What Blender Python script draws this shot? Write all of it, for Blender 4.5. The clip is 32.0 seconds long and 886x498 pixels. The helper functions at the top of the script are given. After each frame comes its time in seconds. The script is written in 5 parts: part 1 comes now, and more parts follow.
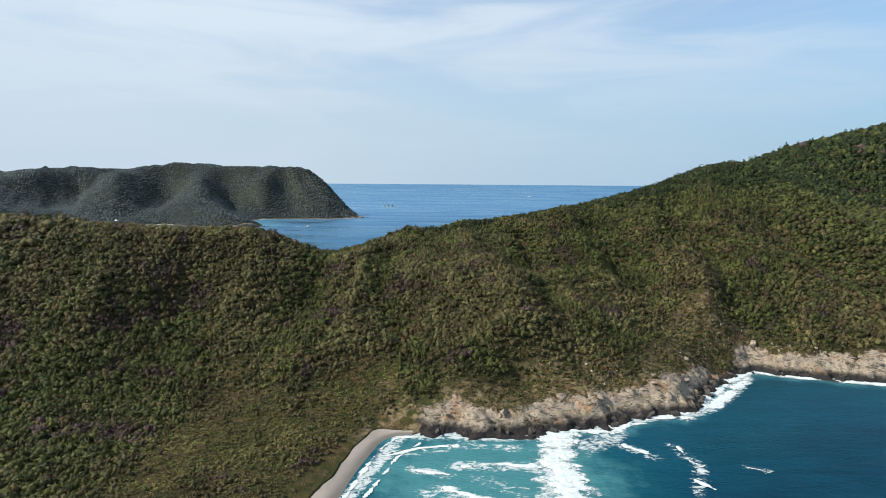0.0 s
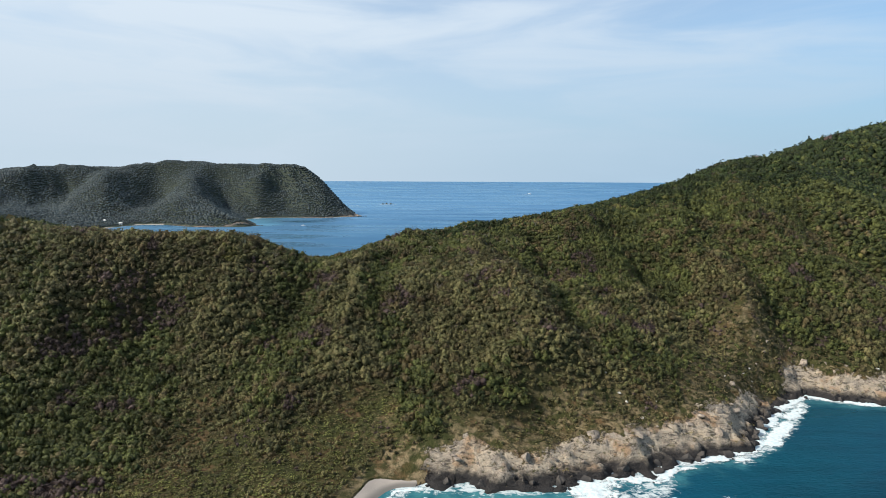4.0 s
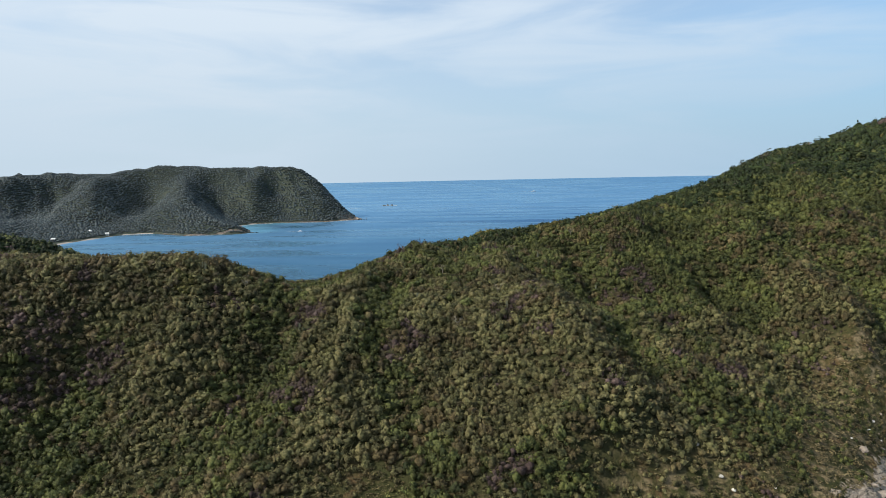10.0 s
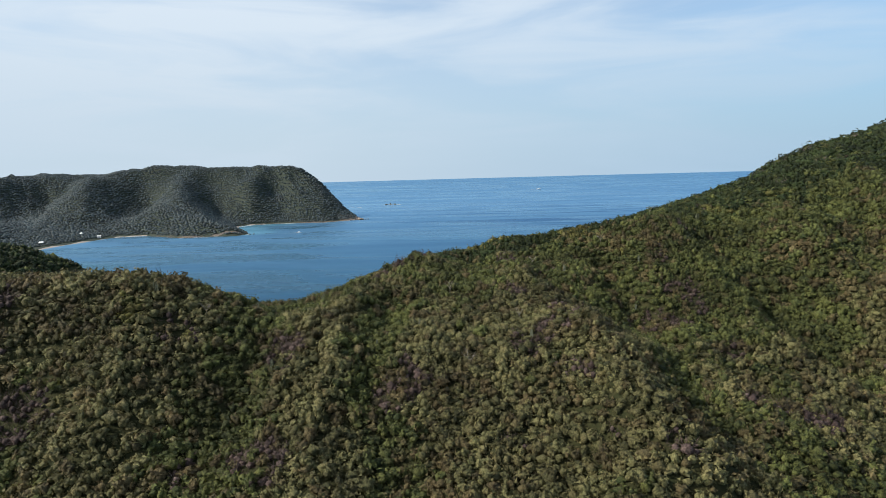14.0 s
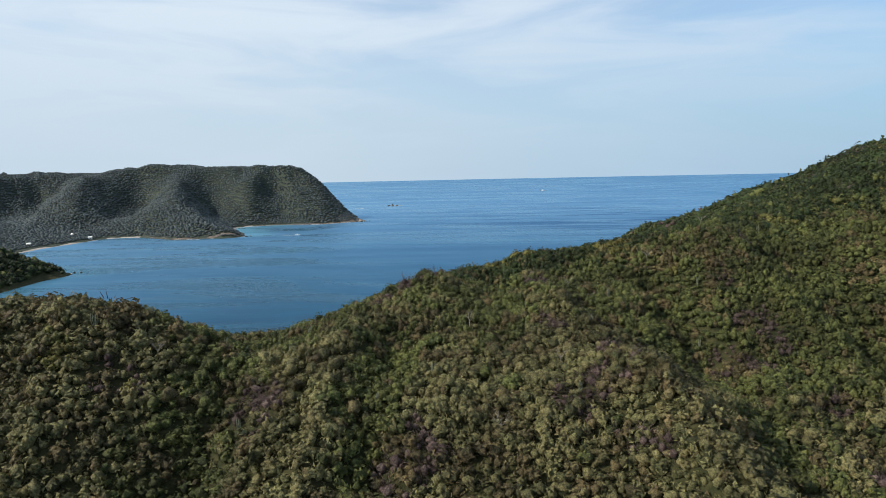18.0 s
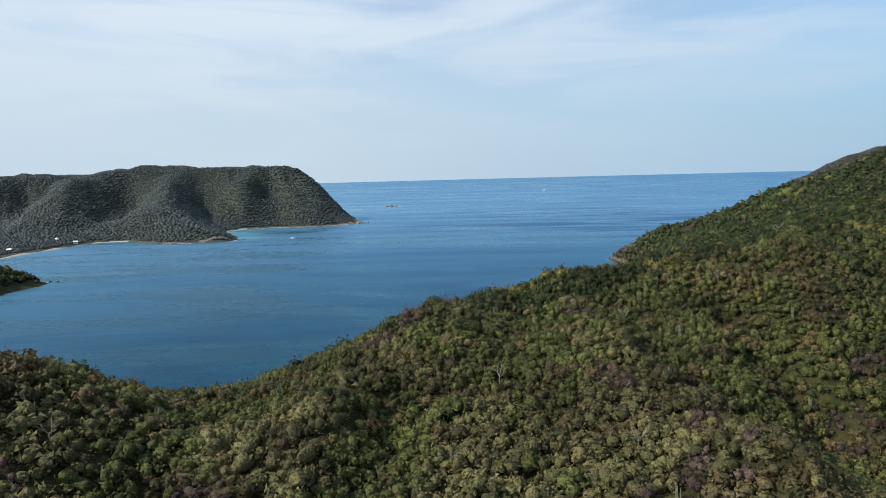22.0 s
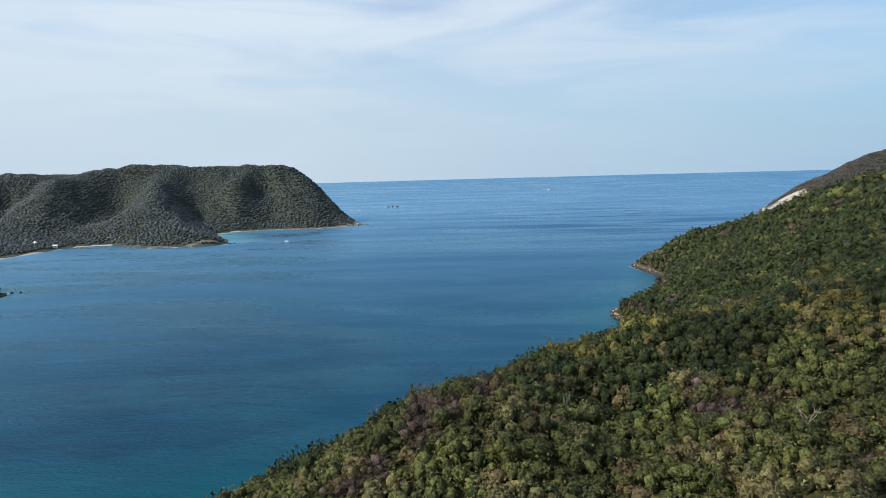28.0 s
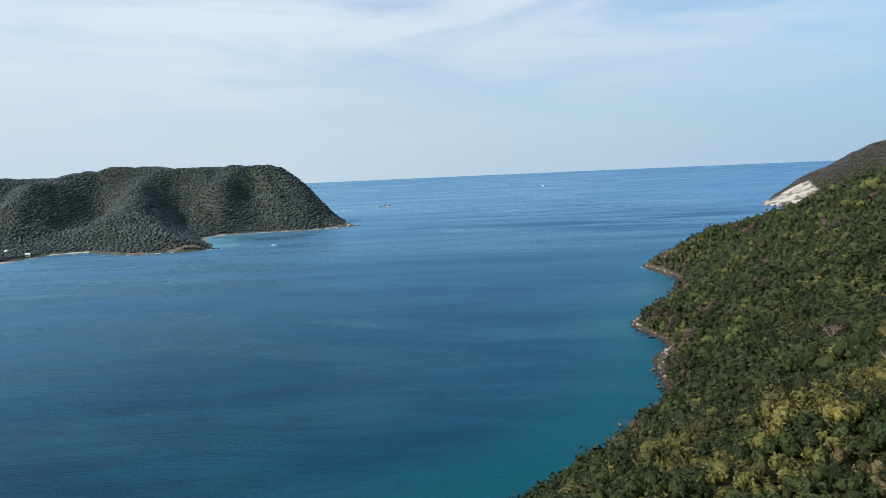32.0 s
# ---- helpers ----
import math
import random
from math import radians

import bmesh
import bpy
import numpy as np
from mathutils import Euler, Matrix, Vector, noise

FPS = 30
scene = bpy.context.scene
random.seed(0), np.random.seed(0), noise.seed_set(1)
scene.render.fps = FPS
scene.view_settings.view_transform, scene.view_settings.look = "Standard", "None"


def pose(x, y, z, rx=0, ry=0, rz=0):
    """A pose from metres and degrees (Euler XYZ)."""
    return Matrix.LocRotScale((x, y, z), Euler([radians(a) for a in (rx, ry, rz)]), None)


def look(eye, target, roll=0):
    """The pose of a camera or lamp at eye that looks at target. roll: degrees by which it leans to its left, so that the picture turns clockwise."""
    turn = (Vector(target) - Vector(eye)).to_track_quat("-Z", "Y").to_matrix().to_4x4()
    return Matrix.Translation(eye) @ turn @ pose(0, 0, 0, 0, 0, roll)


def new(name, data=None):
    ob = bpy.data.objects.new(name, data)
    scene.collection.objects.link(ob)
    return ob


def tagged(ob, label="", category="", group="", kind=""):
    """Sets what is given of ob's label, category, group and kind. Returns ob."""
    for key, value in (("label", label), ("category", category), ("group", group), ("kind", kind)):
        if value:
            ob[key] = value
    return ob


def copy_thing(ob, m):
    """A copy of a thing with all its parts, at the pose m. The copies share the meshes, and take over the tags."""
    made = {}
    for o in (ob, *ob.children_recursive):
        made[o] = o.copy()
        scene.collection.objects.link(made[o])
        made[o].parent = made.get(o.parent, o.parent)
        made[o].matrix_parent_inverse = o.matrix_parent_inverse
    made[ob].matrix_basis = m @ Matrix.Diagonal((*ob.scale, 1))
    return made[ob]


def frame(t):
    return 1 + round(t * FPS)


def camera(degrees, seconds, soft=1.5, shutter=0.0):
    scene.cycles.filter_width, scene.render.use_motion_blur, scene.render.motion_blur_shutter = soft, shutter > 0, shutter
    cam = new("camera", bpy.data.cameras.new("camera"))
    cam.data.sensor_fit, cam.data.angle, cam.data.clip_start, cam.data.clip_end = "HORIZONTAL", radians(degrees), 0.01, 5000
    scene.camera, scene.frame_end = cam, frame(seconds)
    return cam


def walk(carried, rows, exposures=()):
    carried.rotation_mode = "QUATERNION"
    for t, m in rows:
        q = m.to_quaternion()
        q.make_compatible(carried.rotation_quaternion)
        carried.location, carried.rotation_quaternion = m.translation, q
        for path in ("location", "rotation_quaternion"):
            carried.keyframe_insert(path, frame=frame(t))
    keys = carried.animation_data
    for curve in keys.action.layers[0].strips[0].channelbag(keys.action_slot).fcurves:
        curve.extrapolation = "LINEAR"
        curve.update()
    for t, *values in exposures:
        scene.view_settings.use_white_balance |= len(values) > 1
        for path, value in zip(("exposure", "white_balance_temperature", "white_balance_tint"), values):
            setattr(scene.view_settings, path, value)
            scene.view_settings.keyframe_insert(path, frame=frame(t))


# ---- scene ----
cam = camera(72, 32.0, soft=0.4)


def fly(x, y, z, yaw, pitch, roll):
    """Pose of the drone's camera: yaw to the left from +y, pitch up, roll anticlockwise, in degrees."""
    return pose(x, y, z, 0, 0, yaw) @ pose(0, 0, 0, 90 + pitch) @ pose(0, 0, 0, 0, 0, roll)


PATH = [
    (0, 0.09, 0.00, 100.00, -0.002, -6.350, 0.420),
    (1, -0.98, 10.04, 100.13, -0.164, -6.539, 0.506),
    (2, -1.92, 20.69, 100.12, -0.252, -6.628, 0.482),
    (3, -2.72, 31.59, 100.02, -0.213, -6.613, 0.338),
    (5.5, -5.09, 60.12, 100.16, -0.062, -6.604, 0.035),
    (6.5, -5.98, 72.15, 100.34, 0.016, -6.679, -0.361),
    (7.5, -6.67, 83.97, 100.51, 0.155, -6.676, -0.589),
    (8.5, -7.64, 95.52, 100.62, 0.156, -6.648, -0.770),
    (9.5, -8.77, 107.28, 100.68, 0.100, -6.692, -1.055),
    (10.5, -9.79, 118.72, 100.74, 0.049, -6.693, -1.239),
    (11.5, -10.44, 129.72, 100.92, 0.073, -6.641, -1.137),
    (12.5, -10.58, 141.52, 100.99, 0.242, -6.671, -1.103),
    (13.5, -10.54, 153.99, 100.87, 0.371, -6.758, -1.398),
    (14.5, -10.70, 165.97, 100.64, 0.455, -6.911, -1.647),
    (16.5, -14.01, 187.07, 101.09, 0.434, -6.755, -1.297),
    (17.5, -14.90, 198.33, 101.37, 0.549, -6.775, -1.203),
    (18.5, -16.04, 209.99, 101.50, 0.596, -6.805, -1.234),
    (19.5, -17.16, 221.99, 101.49, 0.586, -6.837, -1.318),
    (20.5, -18.18, 233.98, 101.46, 0.558, -6.828, -1.424),
    (21.5, -19.25, 246.01, 101.52, 0.501, -6.774, -1.501),
    (22.5, -20.25, 258.34, 101.63, 0.527, -6.840, -1.502),
    (23.5, -21.17, 270.74, 101.68, 0.545, -6.878, -1.474),
    (24.5, -21.86, 283.19, 101.40, 0.626, -6.829, -1.452),
    (25.5, -22.38, 295.18, 101.00, 0.744, -6.719, -1.492),
    (27.5, -24.41, 313.70, 100.47, 0.636, -6.756, -1.475),
    (28.5, -25.68, 325.79, 100.79, 0.570, -6.874, -1.685),
    (29.25, -26.72, 335.21, 100.88, 0.455, -6.951, -1.798),
    (30, -27.74, 344.70, 100.82, 0.239, -7.064, -1.877),
    (30.75, -28.61, 353.93, 100.67, 0.038, -7.141, -2.036),
    (31.5, -29.12, 362.72, 100.41, -0.043, -7.112, -2.315),
    (32, -29.13, 368.34, 100.16, -0.018, -7.039, -2.527),
]
walk(cam, [(row[0], fly(*row[1:])) for row in PATH], [(0, 0.4), (32, 0.4)])

# ---------------------------------------------------------------- light
SUN_DIR = Vector((-0.77, -0.22, 0.60)).normalized()
sun_data = bpy.data.lights.new("sun", "SUN")
sun_data.energy, sun_data.angle, sun_data.color = 5.0, radians(0.6), (1.0, 0.95, 0.86)
sun = new("sun", sun_data)
sun.matrix_world = look(SUN_DIR * 100, (0, 0, 0))


def sky_world():
    world = bpy.data.worlds.new("sky")
    scene.world = world
    world.use_nodes = True
    nt = world.node_tree
    nt.nodes.clear()
    N, L = nt.nodes.new, nt.links.new
    sky = N("ShaderNodeTexSky")
    sky.sky_type, sky.sun_disc = "NISHITA", False
    sky.sun_elevation = math.asin(SUN_DIR.z)
    sky.sun_rotation = math.atan2(SUN_DIR.x, SUN_DIR.y)
    sky.air_density, sky.dust_density, sky.ozone_density = 1.0, 1.2, 1.5
    tex = N("ShaderNodeTexCoord")
    sep = N("ShaderNodeSeparateXYZ")
    L(tex.outputs["Generated"], sep.inputs[0])
    # thin cirrus: streaks drawn out sideways, denser to one side
    mapping = N("ShaderNodeMapping")
    mapping.inputs["Scale"].default_value = (1.3, 1.0, 7.5)
    mapping.inputs["Rotation"].default_value = (0, radians(-3), 0)
    mapping.inputs["Location"].default_value = (2.6, 1.3, 0.9)
    L(tex.outputs["Generated"], mapping.inputs[0])
    noise_a = N("ShaderNodeTexNoise")
    noise_a.inputs["Scale"].default_value, noise_a.inputs["Detail"].default_value = 2.1, 7
    noise_a.inputs["Roughness"].default_value, noise_a.inputs["Distortion"].default_value = 0.52, 0.5
    L(mapping.outputs[0], noise_a.inputs["Vector"])
    ramp = N("ShaderNodeMapRange")
    ramp.inputs["From Min"].default_value, ramp.inputs["From Max"].default_value = 0.36, 0.70
    ramp.inputs["To Min"].default_value, ramp.inputs["To Max"].default_value = 0.50, 0.94
    ramp.interpolation_type = "SMOOTHSTEP"
    L(noise_a.outputs["Fac"], ramp.inputs["Value"])
    side = N("ShaderNodeMapRange")
    side.inputs["From Min"].default_value, side.inputs["From Max"].default_value = -0.6, 0.7
    side.inputs["To Min"].default_value, side.inputs["To Max"].default_value = 0.24, -0.26
    L(sep.outputs["X"], side.inputs["Value"])
    add = N("ShaderNodeMath")
    add.operation, add.use_clamp = "ADD", True
    L(ramp.outputs[0], add.inputs[0])
    L(side.outputs[0], add.inputs[1])
    dim = N("ShaderNodeMix")
    dim.data_type, dim.blend_type = "RGBA", "MULTIPLY"
    dim.inputs["Factor"].default_value = 1.0
    dim.inputs["B"].default_value = (0.081, 0.131, 0.160, 1)
    L(sky.outputs[0], dim.inputs["A"])
    mix = N("ShaderNodeMix")
    mix.data_type = "RGBA"
    mix.inputs["B"].default_value = (0.70, 0.805, 0.915, 1)
    L(add.outputs[0], mix.inputs["Factor"])
    L(dim.outputs["Result"], mix.inputs["A"])
    # sea haze along the horizon
    low = N("ShaderNodeMapRange")
    low.interpolation_type = "SMOOTHSTEP"
    for key, v in (("From Min", 0.0), ("From Max", 0.30), ("To Min", 0.92), ("To Max", 0.0)):
        low.inputs[key].default_value = v
    L(sep.outputs["Z"], low.inputs["Value"])
    veil = N("ShaderNodeMix")
    veil.data_type = "RGBA"
    veil.inputs["A"].default_value, veil.inputs["B"].default_value = (0.55, 0.675, 0.79, 1), (0.37, 0.545, 0.72, 1)
    across = N("ShaderNodeMapRange")
    across.inputs["From Min"].default_value, across.inputs["From Max"].default_value = -0.25, 0.6
    L(sep.outputs["X"], across.inputs["Value"])
    L(across.outputs[0], veil.inputs["Factor"])
    haze = N("ShaderNodeMix")
    haze.data_type = "RGBA"
    L(veil.outputs["Result"], haze.inputs["B"])
    L(low.outputs[0], haze.inputs["Factor"])
    L(mix.outputs["Result"], haze.inputs["A"])
    mix = haze
    bg = N("ShaderNodeBackground")
    bg.inputs["Strength"].default_value = 0.77
    L(mix.outputs["Result"], bg.inputs["Color"])
    out = N("ShaderNodeOutputWorld")
    L(bg.outputs[0], out.inputs["Surface"])


sky_world()


# ---------------------------------------------------------------- materials
class Mat:
    """A small node graph builder for one material."""

    def __init__(self, name, roughness=0.8, specular=0.25):
        self.mat = bpy.data.materials.new(name)
        self.mat.use_nodes = True
        self.nt = self.mat.node_tree
        self.bsdf = self.nt.nodes["Principled BSDF"]
        self.bsdf.inputs["Roughness"].default_value = roughness
        self.bsdf.inputs["Specular IOR Level"].default_value = specular
        self.pos = self.nt.nodes.new("ShaderNodeNewGeometry")

    def node(self, kind):
        return self.nt.nodes.new(kind)

    def link(self, a, b):
        self.nt.links.new(a, b)

    def noise(self, scale, detail=4, rough=0.55, stretch=None, distort=0.0):
        n = self.node("ShaderNodeTexNoise")
        n.inputs["Scale"].default_value, n.inputs["Detail"].default_value = scale, detail
        n.inputs["Roughness"].default_value, n.inputs["Distortion"].default_value = rough, distort
        if stretch:
            m = self.node("ShaderNodeMapping")
            m.inputs["Scale"].default_value = stretch
            self.link(self.pos.outputs["Position"], m.inputs[0])
            self.link(m.outputs[0], n.inputs["Vector"])
        else:
            self.link(self.pos.outputs["Position"], n.inputs["Vector"])
        return n.outputs["Fac"]

    def attr(self, name):
        n = self.node("ShaderNodeAttribute")
        n.attribute_name = name
        return n.outputs["Fac"]

    def span(self, value, lo, hi, a=0.0, b=1.0):
        n = self.node("ShaderNodeMapRange")
        n.interpolation_type = "SMOOTHSTEP"
        for key, v in (("From Min", lo), ("From Max", hi), ("To Min", a), ("To Max", b)):
            n.inputs[key].default_value = v
        self.link(value, n.inputs["Value"])
        return n.outputs[0]

    def math(self, op, a, b=None):
        n = self.node("ShaderNodeMath")
        n.operation = op
        for k, v in enumerate((a, b)):
            if v is None:
                continue
            if isinstance(v, (int, float)):
                n.inputs[k].default_value = v
            else:
                self.link(v, n.inputs[k])
        return n.outputs[0]

    def mix(self, fac, a, b, blend="MIX"):
        n = self.node("ShaderNodeMix")
        n.data_type, n.blend_type = "RGBA", blend
        for key, v in (("Factor", fac), ("A", a), ("B", b)):
            if isinstance(v, tuple):
                n.inputs[key].default_value = (*v, 1) if len(v) == 3 else v
            elif isinstance(v, (int, float)):
                n.inputs[key].default_value = v
            else:
                self.link(v, n.inputs[key])
        return n.outputs["Result"]

    def colour(self, c):
        if isinstance(c, tuple):
            self.bsdf.inputs["Base Color"].default_value = (*c, 1)
        else:
            self.link(c, self.bsdf.inputs["Base Color"])
        return self

    def bump(self, height, strength, distance):
        b = self.node("ShaderNodeBump")
        b.inputs["Strength"].default_value, b.inputs["Distance"].default_value = strength, distance
        self.link(height, b.inputs["Height"])
        self.link(b.outputs[0], self.bsdf.inputs["Normal"])
        return self


def leaf_material(name, dark, light, patch, patchy=0.5):
    """Foliage: clump by clump between two greens, with drier crowns in patches, and some light through the leaves."""
    m = Mat(name, 0.62, 0.22)
    island = m.pos.outputs["Random Per Island"]
    info = m.node("ShaderNodeObjectInfo")
    own = m.math("FRACT", m.math("ADD", m.math("MULTIPLY", m.attr("tint"), 0.82), info.outputs["Random"]))
    c = m.mix(island, dark, light)
    c = m.mix(m.span(own, 0.5, 1.0, 0.0, 0.5), c, light)
    c = m.mix(m.span(own, 0.42, 0.0, 0.0, 0.72), c, dark)
    crown = m.span(m.noise(0.23, 3, 0.6), 0.42, 0.66, 0.0, patchy)
    c = m.mix(crown, c, patch)
    tone = m.span(m.noise(0.06, 3, 0.6), 0.3, 0.7, 0.62, 1.3)
    grey = m.node("ShaderNodeCombineColor")
    for k in range(3):
        m.link(tone, grey.inputs[k])
    c = m.mix(1.0, c, grey.outputs[0], "MULTIPLY")
    # leaf-size mottling inside a clump
    fleck = m.span(m.noise(3.2, 4, 0.7), 0.36, 0.64, 0.50, 1.50)
    spots = m.node("ShaderNodeCombineColor")
    for k in range(3):
        m.link(fleck, spots.inputs[k])
    c = m.mix(1.0, c, spots.outputs[0], "MULTIPLY")
    m.colour(c)
    # sprays of leaves standing out of the crown
    m.bump(m.math("ADD", m.noise(2.4, 3, 0.65), m.math("MULTIPLY", m.noise(7.0, 2, 0.6), 0.4)), 0.9, 0.55)
    thin = m.node("ShaderNodeBsdfTranslucent")
    m.link(c, thin.inputs["Color"])
    both = m.node("ShaderNodeMixShader")
    both.inputs[0].default_value = 0.22
    m.link(m.bsdf.outputs[0], both.inputs[1])
    m.link(thin.outputs[0], both.inputs[2])
    m.link(both.outputs[0], m.nt.nodes["Material Output"].inputs["Surface"])
    return m.mat


LEAF = {
    "olive": leaf_material("olive_leaves", (0.040, 0.043, 0.016), (0.168, 0.156, 0.064), (0.165, 0.132, 0.058), 0.55),
    "dark": leaf_material("dark_green_leaves", (0.023, 0.033, 0.011), (0.114, 0.124, 0.037), (0.101, 0.099, 0.025), 0.5),
    "dry": leaf_material("dry_brown_leaves", (0.044, 0.038, 0.017), (0.150, 0.123, 0.054), (0.135, 0.094, 0.042), 0.6),
    "bare": leaf_material("leafless_brown_twigs", (0.047, 0.031, 0.027), (0.130, 0.092, 0.079), (0.091, 0.060, 0.052), 0.5),
    "lush": leaf_material("fresh_green_leaves", (0.009, 0.017, 0.005), (0.040, 0.059, 0.017), (0.062, 0.068, 0.021), 0.5),
    "meadow": leaf_material("light_green_herbs", (0.062, 0.068, 0.018), (0.200, 0.205, 0.062), (0.190, 0.160, 0.058), 0.5),
    "straw": leaf_material("straw_grass", (0.080, 0.066, 0.030), (0.240, 0.190, 0.095), (0.170, 0.125, 0.060), 0.6),
    "yellow": leaf_material("yellow_flowering_leaves", (0.046, 0.048, 0.014), (0.165, 0.155, 0.044), (0.165, 0.128, 0.038), 0.4),
    # far leaves are paled and blued: distance haze put into their colour
    "far": leaf_material("hazy_scrub_leaves", (0.042, 0.060, 0.072), (0.076, 0.102, 0.108), (0.108, 0.120, 0.102), 0.75),
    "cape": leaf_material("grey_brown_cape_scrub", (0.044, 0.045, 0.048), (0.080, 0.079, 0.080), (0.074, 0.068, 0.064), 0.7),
}


def ground_material(name, floor_a, floor_b):
    m = Mat(name, 0.9, 0.15)
    rock, sand, dry, high = m.attr("rock"), m.attr("sand"), m.attr("dry"), m.attr("height")
    n1, n2, n3 = m.noise(0.05, 5), m.noise(0.35, 6, 0.65), m.noise(1.8, 5, 0.6)
    floor = m.mix(m.span(n2, 0.35, 0.65), floor_a, floor_b)
    grass = m.mix(m.span(n1, 0.4, 0.6), (0.062, 0.048, 0.017), (0.038, 0.040, 0.012))
    rust = m.mix(m.span(n3, 0.3, 0.7), (0.100, 0.054, 0.026), (0.120, 0.082, 0.040))
    grass = m.mix(m.span(m.noise(0.09, 4, 0.6), 0.5, 0.62), grass, rust)
    grass = m.mix(m.math("MULTIPLY", m.attr("soil"), m.span(m.noise(0.22, 4, 0.6), 0.44, 0.58, 0.0, 0.95)), grass, (0.20, 0.15, 0.085))
    grass = m.mix(m.span(n2, 0.40, 0.62, 0.0, 0.85), grass, (0.026, 0.030, 0.009))
    c = m.mix(dry, floor, grass)
    # pale, tan and rusty rock with dark cracks; black and wet in the splash zone
    layer = m.noise(0.42, 7, 0.68, (0.55, 0.8, 2.2), 1.2)
    stone = m.mix(m.span(m.noise(0.16, 5, 0.6), 0.35, 0.65), (0.43, 0.345, 0.25), (0.27, 0.22, 0.175))
    stone = m.mix(m.span(n3, 0.40, 0.72, 0.0, 0.8), stone, (0.46, 0.40, 0.315))
    stone = m.mix(m.span(m.noise(0.10, 3), 0.52, 0.64, 0, 0.75), stone, (0.33, 0.205, 0.115))
    stone = m.mix(m.span(layer, 0.48, 0.37, 0.0, 0.9), stone, (0.075, 0.062, 0.052))
    stone = m.mix(m.span(m.noise(0.5, 5, 0.6), 0.56, 0.68, 0.0, 0.7), stone, (0.085, 0.080, 0.036))
    stone = m.mix(m.math("MULTIPLY", m.attr("red"), 0.86), stone, m.mix(m.span(n3, 0.45, 0.68), (0.034, 0.025, 0.020), (0.092, 0.070, 0.058)))
    stone = m.mix(m.math("MULTIPLY", m.attr("pale"), 0.8), stone, (0.39, 0.375, 0.36))
    streak = m.noise(0.06, 5, 0.65, (1.0, 1.0, 0.12))
    stone = m.mix(m.math("MULTIPLY", m.attr("streaks"), m.span(streak, 0.46, 0.56)), stone, (0.13, 0.11, 0.10))
    wet = m.span(m.math("ADD", high, m.math("MULTIPLY", n2, -3.8)), -0.2, 2.6, 1.0, 0.0)
    stone = m.mix(wet, stone, (0.034, 0.031, 0.030))
    edge = m.span(m.math("ADD", rock, m.math("MULTIPLY", m.math("SUBTRACT", n2, 0.5), 1.9)), 0.47, 0.62)
    c = m.mix(edge, c, stone)
    beach = m.mix(m.span(n1, 0.4, 0.6), (0.33, 0.285, 0.245), (0.27, 0.235, 0.205))
    beach = m.mix(m.span(n3, 0.55, 0.8, 0, 0.35), beach, (0.46, 0.42, 0.37))
    beach = m.mix(m.span(m.math("ADD", high, m.math("MULTIPLY", n1, 1.0)), 1.5, 0.7), beach, (0.15, 0.135, 0.12))
    c = m.mix(m.span(m.math("ADD", sand, m.math("MULTIPLY", m.math("SUBTRACT", n2, 0.5), 0.5)), 0.42, 0.55), c, beach)
    m.colour(c)
    rough = m.math("ADD", m.math("ADD", n2, m.math("MULTIPLY", n3, 0.35)), m.math("MULTIPLY", layer, m.math("MULTIPLY", edge, 1.6)))
    m.bump(m.math("MULTIPLY", rough, m.span(sand, 0.25, 0.5, 1.0, 0.08)), 1.0, 1.1)
    return m.mat


